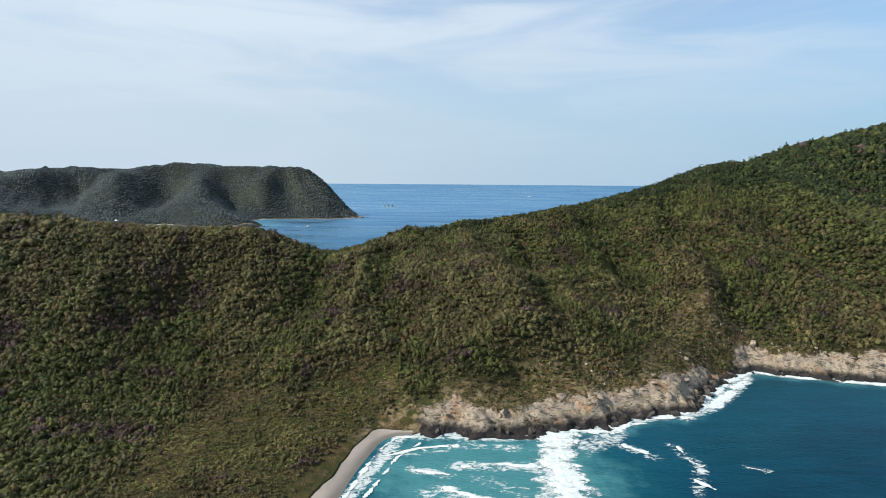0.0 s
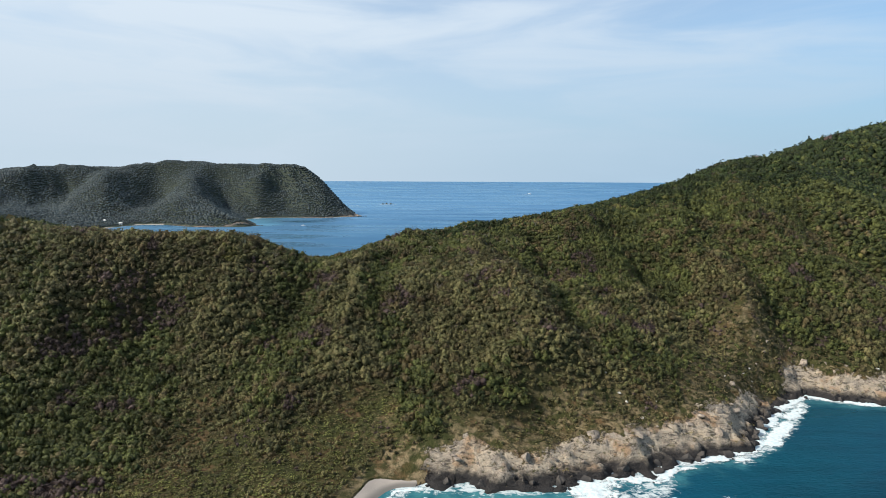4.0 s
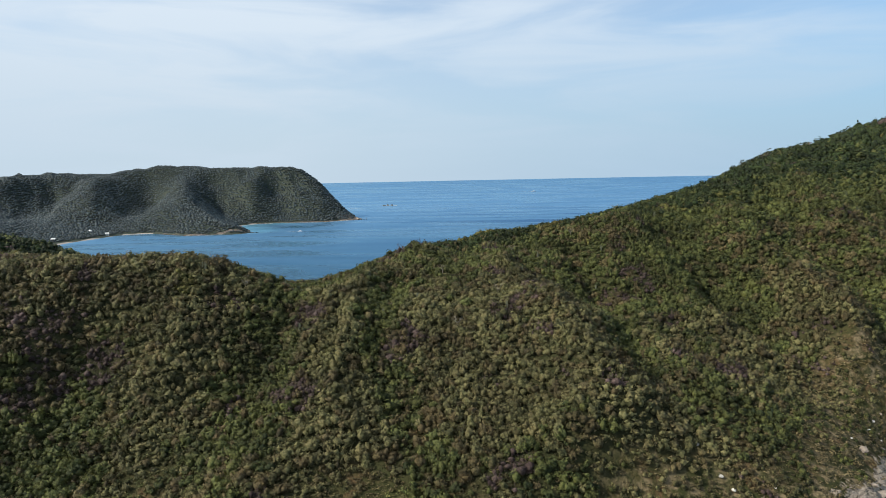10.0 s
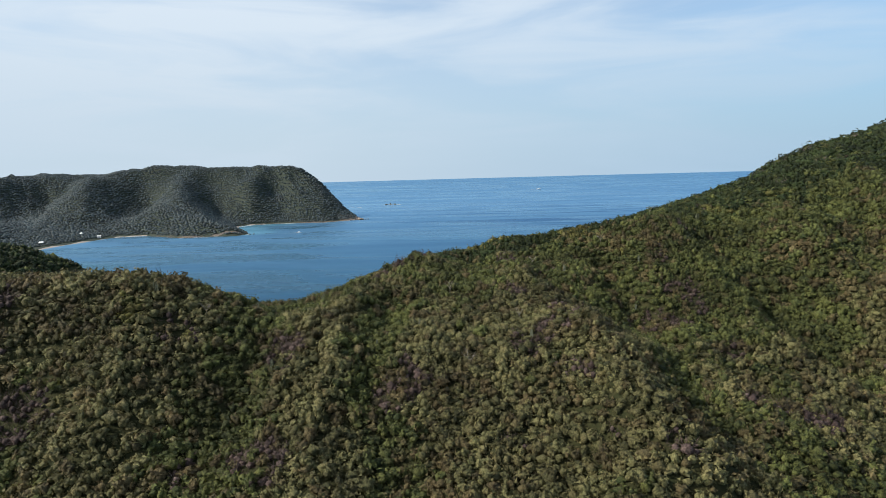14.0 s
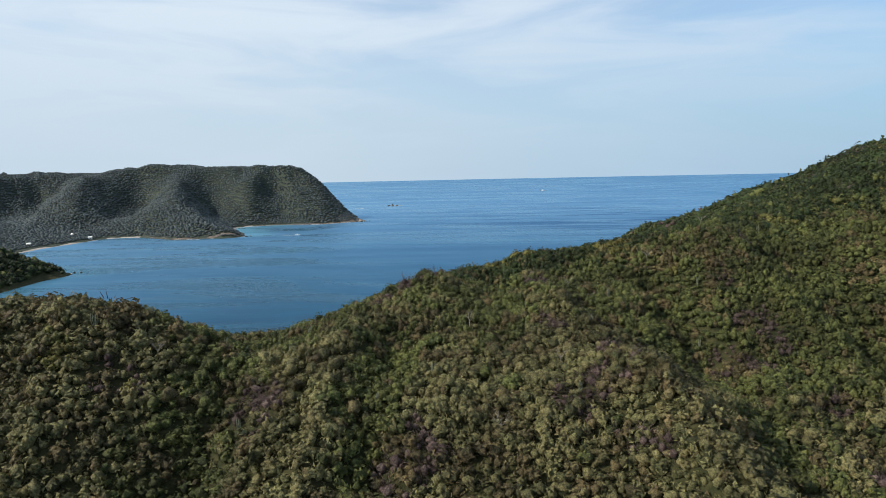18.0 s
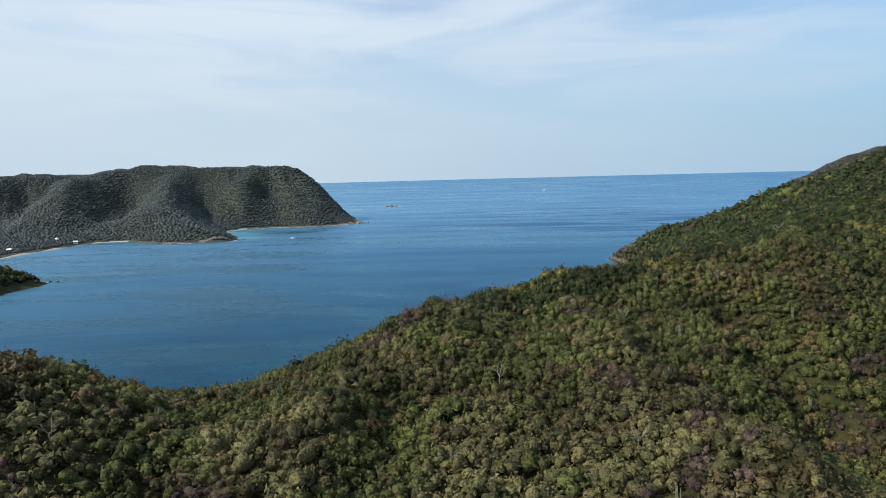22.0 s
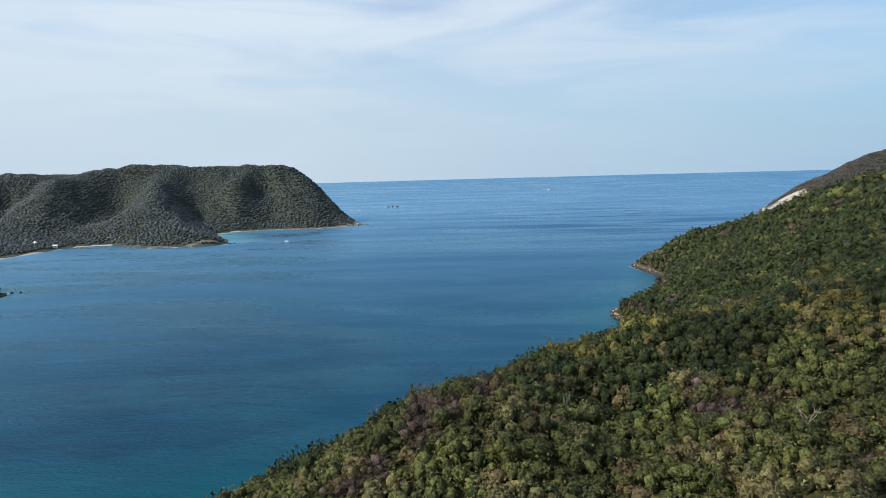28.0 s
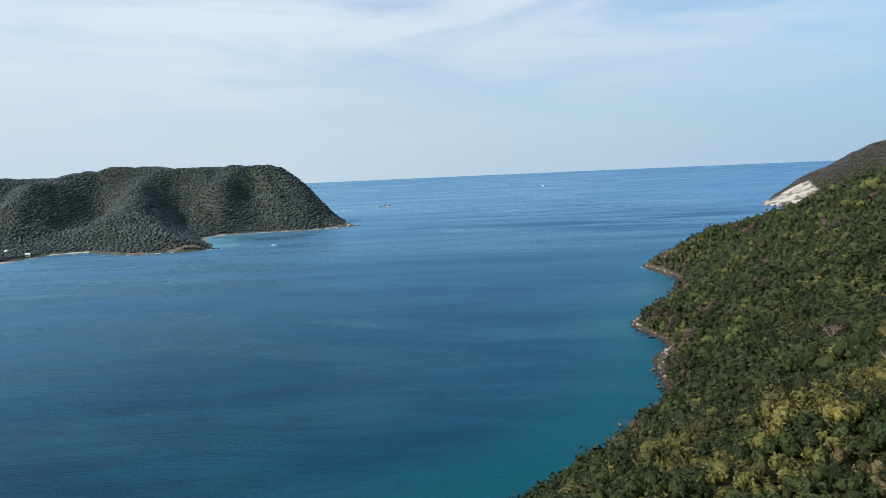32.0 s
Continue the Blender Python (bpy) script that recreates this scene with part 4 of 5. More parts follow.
def species_of(x, y, roll):
    """Which kind grows at a spot: paler on the sunlit spurs, darker in the shaded gullies, yellow by the crest."""
    wet = fractal(x, y * 0.6, 45, 3) + (fractal(x + 500, y, 12, 2) - 0.5) * 0.45
    shade = 0.12 * smooth(345, 390, y) - 0.11 * smooth(375, 340, y) + 0.14 * smooth(420, 470, y) + 0.12 * smooth(-90, -150, x) * smooth(330, 290, y)
    shade = shade + 0.16 * smooth(-95, -130, x) * (y < 330) + 0.20 * smooth(110, 175, x) + 0.24 * smooth(35, 85, x) * smooth(345, 385, y) - 0.12 * np.exp(-((x + 15) / 60) ** 2) * (y < 360)
    gully = np.min([near_line(x, y, g) for g in GULLIES], axis=0)
    spur = np.min([near_line(x, y, g) for g in SPURS], axis=0)
    # gully shade and sun on the spurs also go into the leaf colour
    shade = shade + 0.3 * bushy(x, y) + 0.24 * smooth(17, 4, gully) - 0.16 * smooth(15, 4, spur) + 0.22 * smooth(400, 425, y) * smooth(15, 50, x) + 0.26 * np.exp(-((x + 62) / 26) ** 2 - ((y - 388) / 18) ** 2)
    kind = np.where(wet + shade + 0.07 * smooth(360, 400, y) + (((roll * 3.1) % 1) - 0.5) * 0.34 > 0.56, 1, 0)
    kind = np.where(((roll > 0.87) & (y < 430)) | ((wet < 0.40) & (roll > 0.62 + 0.3 * smooth(420, 470, y))), 2, kind)
    grey = fractal(x - 700, y + 200, 17, 2)
    kind = np.where((grey > 0.70 + 0.085 * smooth(370, 420, y)) & (roll < 0.62), 3, kind)
    shore = near_line(x, y, BAY_SHORE[4:18])
    kind = np.where((shore < 15) & (((roll * 9.1) % 1) < 0.55), np.where(roll < 0.5, 3, 2), kind)
    bay_side = smooth(396, 426, y - 0.35 * np.clip(x, 0, 300))
    kind = np.where((kind < 3) & (((roll * 7.7) % 1) < bay_side * 0.88), 5, kind)
    crest = near_line(x, y, CREST[8:20])
    gold = fractal(x + 900, y + 100, 14, 2)
    kind = np.where((crest < 22) & (gold > 0.70) & (roll < 0.30) & (x < 130), 4, kind)
    golden = (np.minimum(near_line(x, y, [(-5, 432), (25, 470), (50, 520)]), near_line(x, y, [(36, 446), (80, 505)])) < 24) & (gold > 0.58)
    kind = np.where(golden & (((roll * 5.3) % 1) < 0.36), 4, kind)
    kind = np.where((near_line(x, y, [(2, 432), (14, 440), (36, 449), (48, 462)]) < 7.5) & (roll < 0.6), 4, kind)
    kind = np.where((np.minimum(np.hypot(x + 72, y - 384), np.hypot(x + 85, y - 373)) < 4.5) & (roll < 0.75), 4, kind)
    kind = np.where((roll < 0.010) & (y > 395), 4, kind)
    return kind


def scatter(x0, x1, y0, y1, gap, seed):
    r = np.random.default_rng(seed)
    gx, gy = np.meshgrid(np.arange(x0, x1, gap), np.arange(y0, y1, gap))
    x = gx.ravel() + r.uniform(-0.48, 0.48, gx.size) * gap
    y = gy.ravel() + r.uniform(-0.48, 0.48, gx.size) * gap
    return x, y, r


def ground_cover():
    """Every clump of leaves of the near hill, as rows of x, y, foot, radius, height, turn, pattern, kind, ground."""
    rows = []
    for (x0, x1, y0, y1, gap, seed) in ((-215, 250, 165, 365, 1.85, 1), (-215, -100, 365, 470, 3.0, 10), (110, 250, 365, 470, 1.9, 11), (-100, 110, 365, 500, 1.5, 12),
                                        (110, 250, 470, 500, 2.3, 14), (-40, 300, 500, 985, 3.1, 2), (250, 420, 270, 720, 3.1, 3), (-420, -215, 165, 470, 4.2, 4),
                                        (-760, -420, 380, 760, 9.0, 6), (-600, -420, 760, 930, 3.6, 15), (-760, -600, 760, 960, 9.0, 16), (420, 600, 500, 790, 4.6, 7), (300, 420, 720, 1060, 6.0, 8), (-420, -30, -60, 165, 5.5, 9)):
        x, y, r = scatter(x0, x1, y0, y1, gap, seed)
        z = land_height(x, y)
        keep = (z > 2.2) & (rockiness(x, y, z) + (r.random(len(x)) - 0.5) * 0.5 < 0.35)
        beach = (near_line(x, y, OPEN_COAST[:8]) < 11) & (x < 0)
        keep &= ~beach
        # open dry grass low down above the beach and cliffs
        openness = smooth(26, 10, z + (fractal(x, y, 40, 3) - 0.5) * 34) * smooth(325, 300, y) * smooth(-122, -92, x)
        openness = np.maximum(openness * (1 - bushy(x, y)), cliff_edge(x, y) * 0.95)
        keep &= near_line(x, y, SCAR) > 1.2 + 1.8 * fractal(x, y, 8, 2)
        bare_patch = smooth(0.44, 0.60, fractal(x + 60, y - 40, 22, 3))
        keep &= r.random(len(x)) > openness * (0.25 + 0.6 * bare_patch)
        shelter = smooth(-6, 30, y - np.interp(x, [-100, -45, 20, 70, 110, 300], [382, 388, 432, 482, 505, 620]))
        small = (1 - 0.45 * openness)[keep]
        x, y, z, shelter = x[keep], y[keep], z[keep], shelter[keep]
        low, own_a, other_a = canopy(x, y, 3.3)
        high, own_b, other_b = canopy(x, y, 5.6)
        taller = shelter > 0.5
        dome, own, other = np.where(taller, high, low), np.where(taller, own_b, own_a), np.where(taller, other_b, other_a)
        n = len(x)
        rad = min(gap, 6.0) * (0.62 + 0.62 * r.random(n) ** 1.6) * small * (1.16 if seed in (1, 11) else 1.0) * (1 + 0.12 * shelter)
        stand = (dome * (0.8 + 1.3 * other) + 0.5 * other * other) * small * (1 + 0.9 * shelter) + r.uniform(0.0, 0.2, n)
        tall = np.minimum(0.55 * stand + rad * r.uniform(0.45, 0.8, n), 1.5 * rad)
        lift = z - 0.35 + np.minimum(0.45 * stand, 0.75 * rad)
        roll = np.where(r.random(n) < 0.86, own, r.random(n))
        rows.append(np.c_[x, y, lift, rad, tall, r.random(n) * 6.28, r.integers(0, 60, n), species_of(x, y, roll), z])
    return np.vstack(rows)


cover = ground_cover()


def near_stretch(x, y):
    """The part of the ridge over which the flight passes lowest."""
    return (x > -75) & (x < 125) & (y > 365) & (y < 520) & (near_line(x, y, [(-45, 385), (20, 430), (70, 480)]) < 58)


close = near_stretch(cover[:, 0], cover[:, 1])
order = np.where(close)[0]
pick = np.random.default_rng(3).permutation(order)[:290]
tree_rows = cover[pick]
for n, (kind, name, label) in enumerate(SPECIES):
    rows = cover[cover[:, 7] == n]
    X, Y = rows[:, 0], rows[:, 1]
    fine = close[cover[:, 7] == n] | ((near_line(X, Y, [(-75, 380), (-45, 385), (20, 430), (70, 480), (100, 505)]) < 34) & (X > -90)) | ((X > -85) & (X < 70) & (Y > 335) & (Y < 400))
    coarse = ((X < -330) & ((X < -610) | (Y < 755))) | (X > 300) | (Y < 130) | (Y > 800)
    tops = rows[:, [0, 1, 2, 3, 4, 5, 6]]
    leafless = kind == "bare"
    slope = ~fine & ~coarse & (Y > 240) & (Y < 640) & (X > -200) & (X < 240)
    planted(name + "_near", tops[fine], TWIGGY if leafless else FINE, LEAF[kind], label, "scrub")
    planted(name + "_slope", tops[slope], TWIGS if leafless else MEDIUM, LEAF[kind], label, "scrub")
    planted(name, tops[~fine & ~coarse & ~slope], SLIGHT, LEAF[kind], label, "scrub")
    planted(name + "_distant", tops[coarse], COARSE, LEAF[kind], label, "scrub")


def low_growth():
    """Grass and knee-high bushes over the open ground above the beach and the cliffs."""
    x, y, r = scatter(-215, 235, 165, 345, 1.35, 41)
    z = land_height(x, y)
    openness = smooth(34, 12, z + (fractal(x, y, 40, 3) - 0.5) * 34) * smooth(345, 315, y) * smooth(-215, -180, x)
    edge = cliff_edge(x, y)
    openness = np.maximum(openness, edge)
    keep = (z > 2.5) & (r.random(len(x)) < openness * (0.9 - 0.35 * edge)) & (rockiness(x, y, z) + (r.random(len(x)) - 0.5) * 1.2 < 0.5) & ~((near_line(x, y, OPEN_COAST[:8]) < 13) & (x < 0))
    x, y, z, edge = x[keep], y[keep], z[keep], edge[keep]
    n = len(x)
    rad = r.uniform(0.55, 1.25, n)
    rows = np.c_[x, y, z, rad, rad * r.uniform(0.35, 0.8, n), r.random(n) * 6.28, r.integers(0, 60, n)]
    mood = fractal(x + 40, y, 30, 3) + (r.random(n) - 0.5) * 0.35 + 0.10 * smooth(-60, 20, x) - 0.14 * smooth(-100, -150, x) + 0.16 * edge
    mood = mood - 0.30 * smooth(-100, -125, x)
    meadow = (near_line(x, y, [(-110, 200), (-66, 226), (-30, 244)]) < 26 + 20 * (fractal(x, y, 16, 2) - 0.5)) & (r.random(n) < 0.72)
    rusty = (near_line(x, y, [(-98, 262), (-52, 266)]) < 13 + 16 * (fractal(x + 9, y, 18, 2) - 0.5)) & (r.random(n) < 0.7) & ~meadow
    mood = np.where(rusty, 0.7, mood)
    planted("light_green_tufts", rows[meadow], TUFT, LEAF["meadow"], "light yellow-green grass and herbs behind the beach", "grass")
    rows, mood, edge = rows[~meadow], mood[~meadow], edge[~meadow]
    straw = (edge > 0.25) & (mood > 0.6)
    planted("straw_grass_tufts", rows[straw], TUFT, LEAF["straw"], "tufts of pale straw-coloured grass above the cliffs", "grass")
    planted("dry_grass_tufts", rows[(mood > 0.58) & ~straw], TUFT, LEAF["dry"], "tufts of dry brown grass above the cliffs", "grass")
    planted("low_green_bushes", rows[mood <= 0.42], TUFT, LEAF["dark"], "knee-high dark green bushes behind the beach", "bushes")
    planted("low_olive_bushes", rows[(mood > 0.42) & (mood <= 0.58) & ~straw], TUFT, LEAF["olive"], "knee-high olive bushes and grass", "bushes")


low_growth()


def distant_cover(name, land, area, gap, seed, cliff, label, leaf="far", end=None):
    x, y, r = scatter(*area, gap, seed)
    z = far_height(land, x, y)
    keep = (z > 2.5) & (near_line(x, y, [*land.ring, land.ring[0]]) + (fractal(x, y, 40, 3) - 0.5) * cliff > cliff * 0.75)
    if end:
        keep &= np.hypot(x - end[0], y - end[1]) + (fractal(x, y, 40, 3) - 0.5) * 60 > end[2]
    x, y, z = x[keep], y[keep], z[keep]
    rad = gap * r.uniform(0.5, 0.95, len(x))
    planted(name, np.c_[x, y, z + 0.9, rad, rad * r.uniform(0.3, 0.6, len(x)), r.random(len(x)) * 6.28, r.integers(0, 60, len(x))], SPECK, LEAF[leaf], label, "woodland")


# woodland of the far land wears the leaf colour with haze painted in
distant_cover("headland_woodland", far_land, (-1300, -215, 1000, 1830), 5.2, 21, 6, "grey-green dry woodland covering the far headland, haze tinted into its leaves")
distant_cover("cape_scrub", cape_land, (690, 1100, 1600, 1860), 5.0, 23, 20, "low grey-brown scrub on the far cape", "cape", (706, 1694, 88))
distant_cover("inland_woodland", far_land, (-2200, -1300, 1000, 1760), 20.0, 22, 30, "grey-green dry woodland on distant hills, haze tinted into its leaves")


# ---------------------------------------------------------------- trees of the ridge
def limb(bm, a, b, ra, rb, sides=6, bend=0.0, seed=0):
    """A tapered, slightly bent branch from a to b."""
    r = random.Random(seed)
    a, b = Vector(a), Vector(b)
    way = b - a
    side = way.cross(Vector((r.random() - 0.5, r.random() - 0.5, r.random() - 0.5))).normalized()
    other = way.cross(side).normalized()
    rings = []
    for k in range(4):
        t = k / 3
        mid = a + way * t + side * math.sin(math.pi * t) * bend * way.length
        rad = ra + (rb - ra) * t
        rings.append([bm.verts.new(mid + (side * math.cos(6.2832 * i / sides) + other * math.sin(6.2832 * i / sides)) * rad) for i in range(sides)])
    for p, q in zip(rings[:-1], rings[1:]):
        for i in range(sides):
            j = (i + 1) % sides
            bm.faces.new((p[i], p[j], q[j], q[i]))
    bm.faces.new(rings[-1])
    return b


def trunk_mesh(seed, height, spread, forks=3):
    r = random.Random(seed)
    bm = bmesh.new()
    fork = Vector((r.uniform(-0.2, 0.2), r.uniform(-0.2, 0.2), height * 0.38))
    limb(bm, (0, 0, -0.6), fork, 0.17, 0.12, 5, 0.04, seed)
    for k in range(forks):
        a = 6.2832 * (k + r.random() * 0.6) / forks
        tip = fork + Vector((math.cos(a) * spread * r.uniform(0.4, 0.7), math.sin(a) * spread * r.uniform(0.4, 0.7), height * r.uniform(0.22, 0.42)))
        limb(bm, fork, tip, 0.09, 0.04, 4, 0.08, seed + k)
        limb(bm, tip, tip + Vector((math.cos(a + 0.7) * 0.7, math.sin(a + 0.7) * 0.7, 0.6)), 0.04, 0.015, 3, 0.05, seed + k + 9)
    return bm


def tree_master(name, kind, seed, label, leaves, leaf, lobes, open_=0.0):
    r = np.random.default_rng(seed)
    root = new(name)
    part("trunk", trunk_mesh(seed, 3.0, 1.9), BARK, root, "grey forked trunk")
    v, f, soft = crown_pattern(r, leaves, leaf, lobes, 12, 6, open_ + 0.10, 0.16, 0.66 if kind == "bare" else 0.82, kind == "bare")
    v = v * (2.7, 2.6, 2.0) + (0, 0, 0.55)
    crown = new("crown", mesh_of("crown", v, f, LEAF[kind], soft))
    crown.parent = root
    return tagged(root, label, "tree", "trees on the ridge")


TREE_KINDS = {
    0: ("scrub_tree", "olive", "low tree with a rounded olive-green crown on the ridge", 480, 0.110, 15, 0.0),
    1: ("scrub_tree", "dark", "low tree with a dense dark green crown on the ridge", 480, 0.108, 16, 0.0),
    2: ("scrub_tree", "dry", "low tree with brown half-dry leaves on the ridge", 480, 0.106, 14, 0.1),
    3: ("leafless_tree", "bare", "leafless low tree with a haze of grey-brown twigs", 480, 0.075, 11, 0.45),
    5: ("scrub_tree", "lush", "low tree with a full fresh green crown on the ridge", 480, 0.108, 16, 0.0),
    4: ("flowering_tree", "yellow", "low tree with a yellow flowering crown on the ridge", 480, 0.106, 14, 0.0),
}
masters = {}
for n, row in enumerate(tree_rows):
    kind = int(row[7])
    pick_one = (kind, int(row[6]) % 2)
    size = 0.50 + 0.55 * (row[5] / 6.28) ** 2
    where = pose(row[0], row[1], row[8] - 0.3, 0, 0, math.degrees(row[5])) @ Matrix.Diagonal((size, size, size * 0.95, 1))
    if pick_one not in masters:
        name, leaf_kind, label, count, leaf, lobes, open_ = TREE_KINDS[kind]
        masters[pick_one] = tree_master(name, leaf_kind, 100 + kind * 10 + pick_one[1], label, count, leaf, lobes, open_)
        masters[pick_one].matrix_basis = where
    else:
        made = copy_thing(masters[pick_one], pose(0, 0, 0))
        made.matrix_basis = where


def ground_at(x, y):
    return float(land_height(np.array([x]), np.array([y]))[0])


# one dark tree that stands above the ridge
lone = copy_thing(masters[next(key for key in masters if key[0] == 1)], pose(0, 0, 0))
lone.matrix_basis = pose(-23.5, 408, ground_at(-23.5, 408) + 0.7, 0, 0, 40) @ Matrix.Scale(1.1, 4)


def dead_tree(seed):
    r = random.Random(seed)
    root = new("dead_tree")
    bm = bmesh.new()
    top = limb(bm, (0, 0, -0.5), (r.uniform(-0.4, 0.4), r.uniform(-0.4, 0.4), 3.0), 0.16, 0.11, 7, 0.05, seed)
    part("trunk", bm, PALE_BARK, root)
    for k in range(5):
        a = 6.2832 * (k + r.random() * 0.7) / 5
        bm = bmesh.new()
        tip = limb(bm, top * r.uniform(0.7, 1.0), top + Vector((math.cos(a) * 1.7, math.sin(a) * 1.7, r.uniform(0.9, 2.2))), 0.085, 0.045, 6, 0.1, seed + k)
        for j in range(4):
            b = a + r.uniform(-1.1, 1.1)
            twig = limb(bm, tip - Vector((math.cos(a), math.sin(a), 0.4)) * r.uniform(0, 0.7), tip + Vector((math.cos(b) * r.uniform(0.6, 1.3), math.sin(b) * r.uniform(0.6, 1.3), r.uniform(0.3, 1.2))), 0.04, 0.015, 4, 0.1, seed + 7 * j)
            limb(bm, twig, twig + Vector((math.cos(b + 0.6) * 0.6, math.sin(b + 0.6) * 0.6, 0.35)), 0.018, 0.008, 3, 0.05, seed + j)
        part("branch", bm, PALE_BARK, root)
    return tagged(root, "dead tree with bleached bare branches among green scrub", "dead tree", "dead trees on the slopes")


DEAD = [(23, 399), (38, 457), (-10, 372), (62, 468), (84, 445), (-38, 420), (12, 352), (70, 520), (48, 505), (-88, 350), (100, 560), (30, 480), (5, 455), (-5, 330), (120, 610), (55, 420)]
dead_masters = [dead_tree(5), dead_tree(23)]
r = random.Random(4)
for n, (x, y) in enumerate(DEAD):
    at = pose(x, y, ground_at(x, y) + 0.6, 0, 0, r.uniform(0, 360)) @ Matrix.Scale(r.uniform(0.6, 0.95), 4)
    ob = dead_masters[n] if n < 2 else copy_thing(dead_masters[n % 2], pose(0, 0, 0))
    ob.matrix_basis = at


def cactus(seed):
    """A candelabra cactus: ribbed upright stems from one foot."""
    r = random.Random(seed)
    root = new("columnar_cactus")
    for k in range(r.randint(6, 9)):
        bm = bmesh.new()
        a, lean = r.uniform(0, 6.28), r.uniform(0.1, 0.75)
        foot = Vector((math.cos(a) * lean * 0.5, math.sin(a) * lean * 0.5, -0.4))
        tall = r.uniform(3.2, 5.2)
        rings = []
        for j in range(6):
            t = j / 5
            rad = 0.13 * (1.0 if j < 5 else 0.45)
            mid = foot + Vector((math.cos(a) * lean * min(1, t * 2.2), math.sin(a) * lean * min(1, t * 2.2), tall * t))
            rings.append([bm.verts.new(mid + Vector((math.cos(6.2832 * i / 12), math.sin(6.2832 * i / 12), 0)) * rad * (1.0 if i % 2 else 0.76)) for i in range(12)])
        for p, q in zip(rings[:-1], rings[1:]):
            for i in range(12):
                bm.faces.new((p[i], p[(i + 1) % 12], q[(i + 1) % 12], q[i]))
        bm.faces.new(rings[-1])
        part("stem", bm, CACTUS, root)
    return tagged(root, "tall grey-green columnar cactus rising from the scrub", "cactus", "cacti on the slope")


CACTI = [(-33, 340), (-62, 383), (-104, 352), (-55, 372), (-20, 350), (-75, 362), (24, 372), (58, 380), (104, 440), (34, 392), (-64, 336), (14, 340), (66, 402), (-8, 408)]
cactus_masters = [cactus(2), cactus(8), cactus(15)]
for n, (x, y) in enumerate(CACTI):
    at = pose(x, y, ground_at(x, y) + 0.2, 0, 0, r.uniform(0, 360)) @ Matrix.Scale(r.uniform(0.6, 0.9), 4)
    ob = cactus_masters[n] if n < 3 else copy_thing(cactus_masters[n % 3], pose(0, 0, 0))
    ob.matrix_basis = at


# ---------------------------------------------------------------- rocks
def rock_mesh(name, seed, material, flat=0.75):
    r = random.Random(seed)
    bm = bmesh.new()
    bmesh.ops.create_icosphere(bm, subdivisions=2, radius=1.0)
    cuts = [(Vector((r.gauss(0, 1), r.gauss(0, 1), r.gauss(0, 0.8))).normalized(), r.uniform(0.30, 0.66)) for _ in range(11)]
    for v in bm.verts:
        for n, d in cuts:
            over = v.co.dot(n) - d
            if over > 0:
                v.co -= n * over * 0.92
        v.co += Vector((r.gauss(0, 1), r.gauss(0, 1), r.gauss(0, 1))) * 0.05
        v.co.z *= flat
    me = bpy.data.meshes.new(name)
    bm.to_mesh(me)
    bm.free()
    me.materials.append(material)
    return me


def set_rocks(name, spots, meshes, label, group):
    for n, (x, y, z, size) in enumerate(spots):
        ob = new(name, meshes[n % len(meshes)])
        q = random.Random(n * 7 + len(name))
        ob.matrix_basis = pose(x, y, z, q.uniform(-20, 20), q.uniform(-20, 20), q.uniform(0, 360)) @ Matrix.Diagonal((size, size * q.uniform(0.7, 1.1), size * q.uniform(0.7, 1.0), 1))
        tagged(ob, label, "rock", group)


coast = along(OPEN_COAST[6:23], 1.9)
bay_coast = along(BAY_SHORE[4:18], 2.0)
q = random.Random(31)
foot = [(x + q.gauss(0, 2.2), y + q.gauss(0, 2.0), q.uniform(-0.5, 0.5), q.choice((0.5, 0.6, 0.8, 1.1, 1.6, 2.2))) for x, y in coast if q.random() < 0.7]
set_rocks("boulder", foot, [rock_mesh("boulder", k, DARK_ROCK) for k in range(5)], "black wet boulder at the foot of the cliff", "boulders along the open coast")
BLOCKS = [(74, 246), (71, 242), (77, 250), (117, 266), (121, 272), (125, 279), (129, 284), (135, 290), (142, 297), (150, 306), (158, 313), (60, 239), (52, 238), (36, 231), (24, 231), (10, 231), (-2, 232),
          (166, 317), (176, 311), (190, 308), (205, 302), (100, 255), (90, 252), (84, 250), (44, 235), (113, 262), (119, 277)]
set_rocks("crag", [(x + q.uniform(-1, 1), y + q.uniform(0, 2.5), q.uniform(0.2, 1.2), q.uniform(2.4, 4.4)) for x, y in BLOCKS], [rock_mesh("crag", 90 + k, DARK_ROCK, 0.85) for k in range(5)],
          "big black craggy block at the waterline", "black crags along the open coast")
ledge = []
for x, y in along(CLIFF_TOP, 5.5)[:, :2][:46]:
    px, py = x + q.uniform(-3, 3), y + q.uniform(-5, 6)
    ledge.append((px, py, ground_at(px, py) + 0.1, q.choice((0.6, 0.9, 1.4, 2.2, 3.2))))
set_rocks("cliff_rock", ledge, [rock_mesh("cliff_rock", 20 + k, ROCK) for k in range(5)], "tan weathered rock on the cliff", "rocks on the cliff")
bay_rocks = [(x + q.uniform(-3.5, 2.0), y + q.uniform(-2, 2), q.uniform(-0.2, 0.9), q.choice((0.6, 0.9, 1.3, 1.8))) for x, y in bay_coast]
bay_rocks += [(x + q.uniform(-2, 7), y + q.uniform(-3, 5), 0, q.choice((0.5, 0.7, 1.0, 1.5))) for x, y in bay_coast[::2]]
bay_rocks = [(x, y, max(z, ground_at(x, y) + 0.1), s) for x, y, z, s in bay_rocks if ground_at(x, y) < 6.5]
set_rocks("shore_rock", bay_rocks, [rock_mesh("shore_rock", 40 + k, ROCK) for k in range(4)], "grey-brown rock on the bay shore", "rocks on the bay shore")
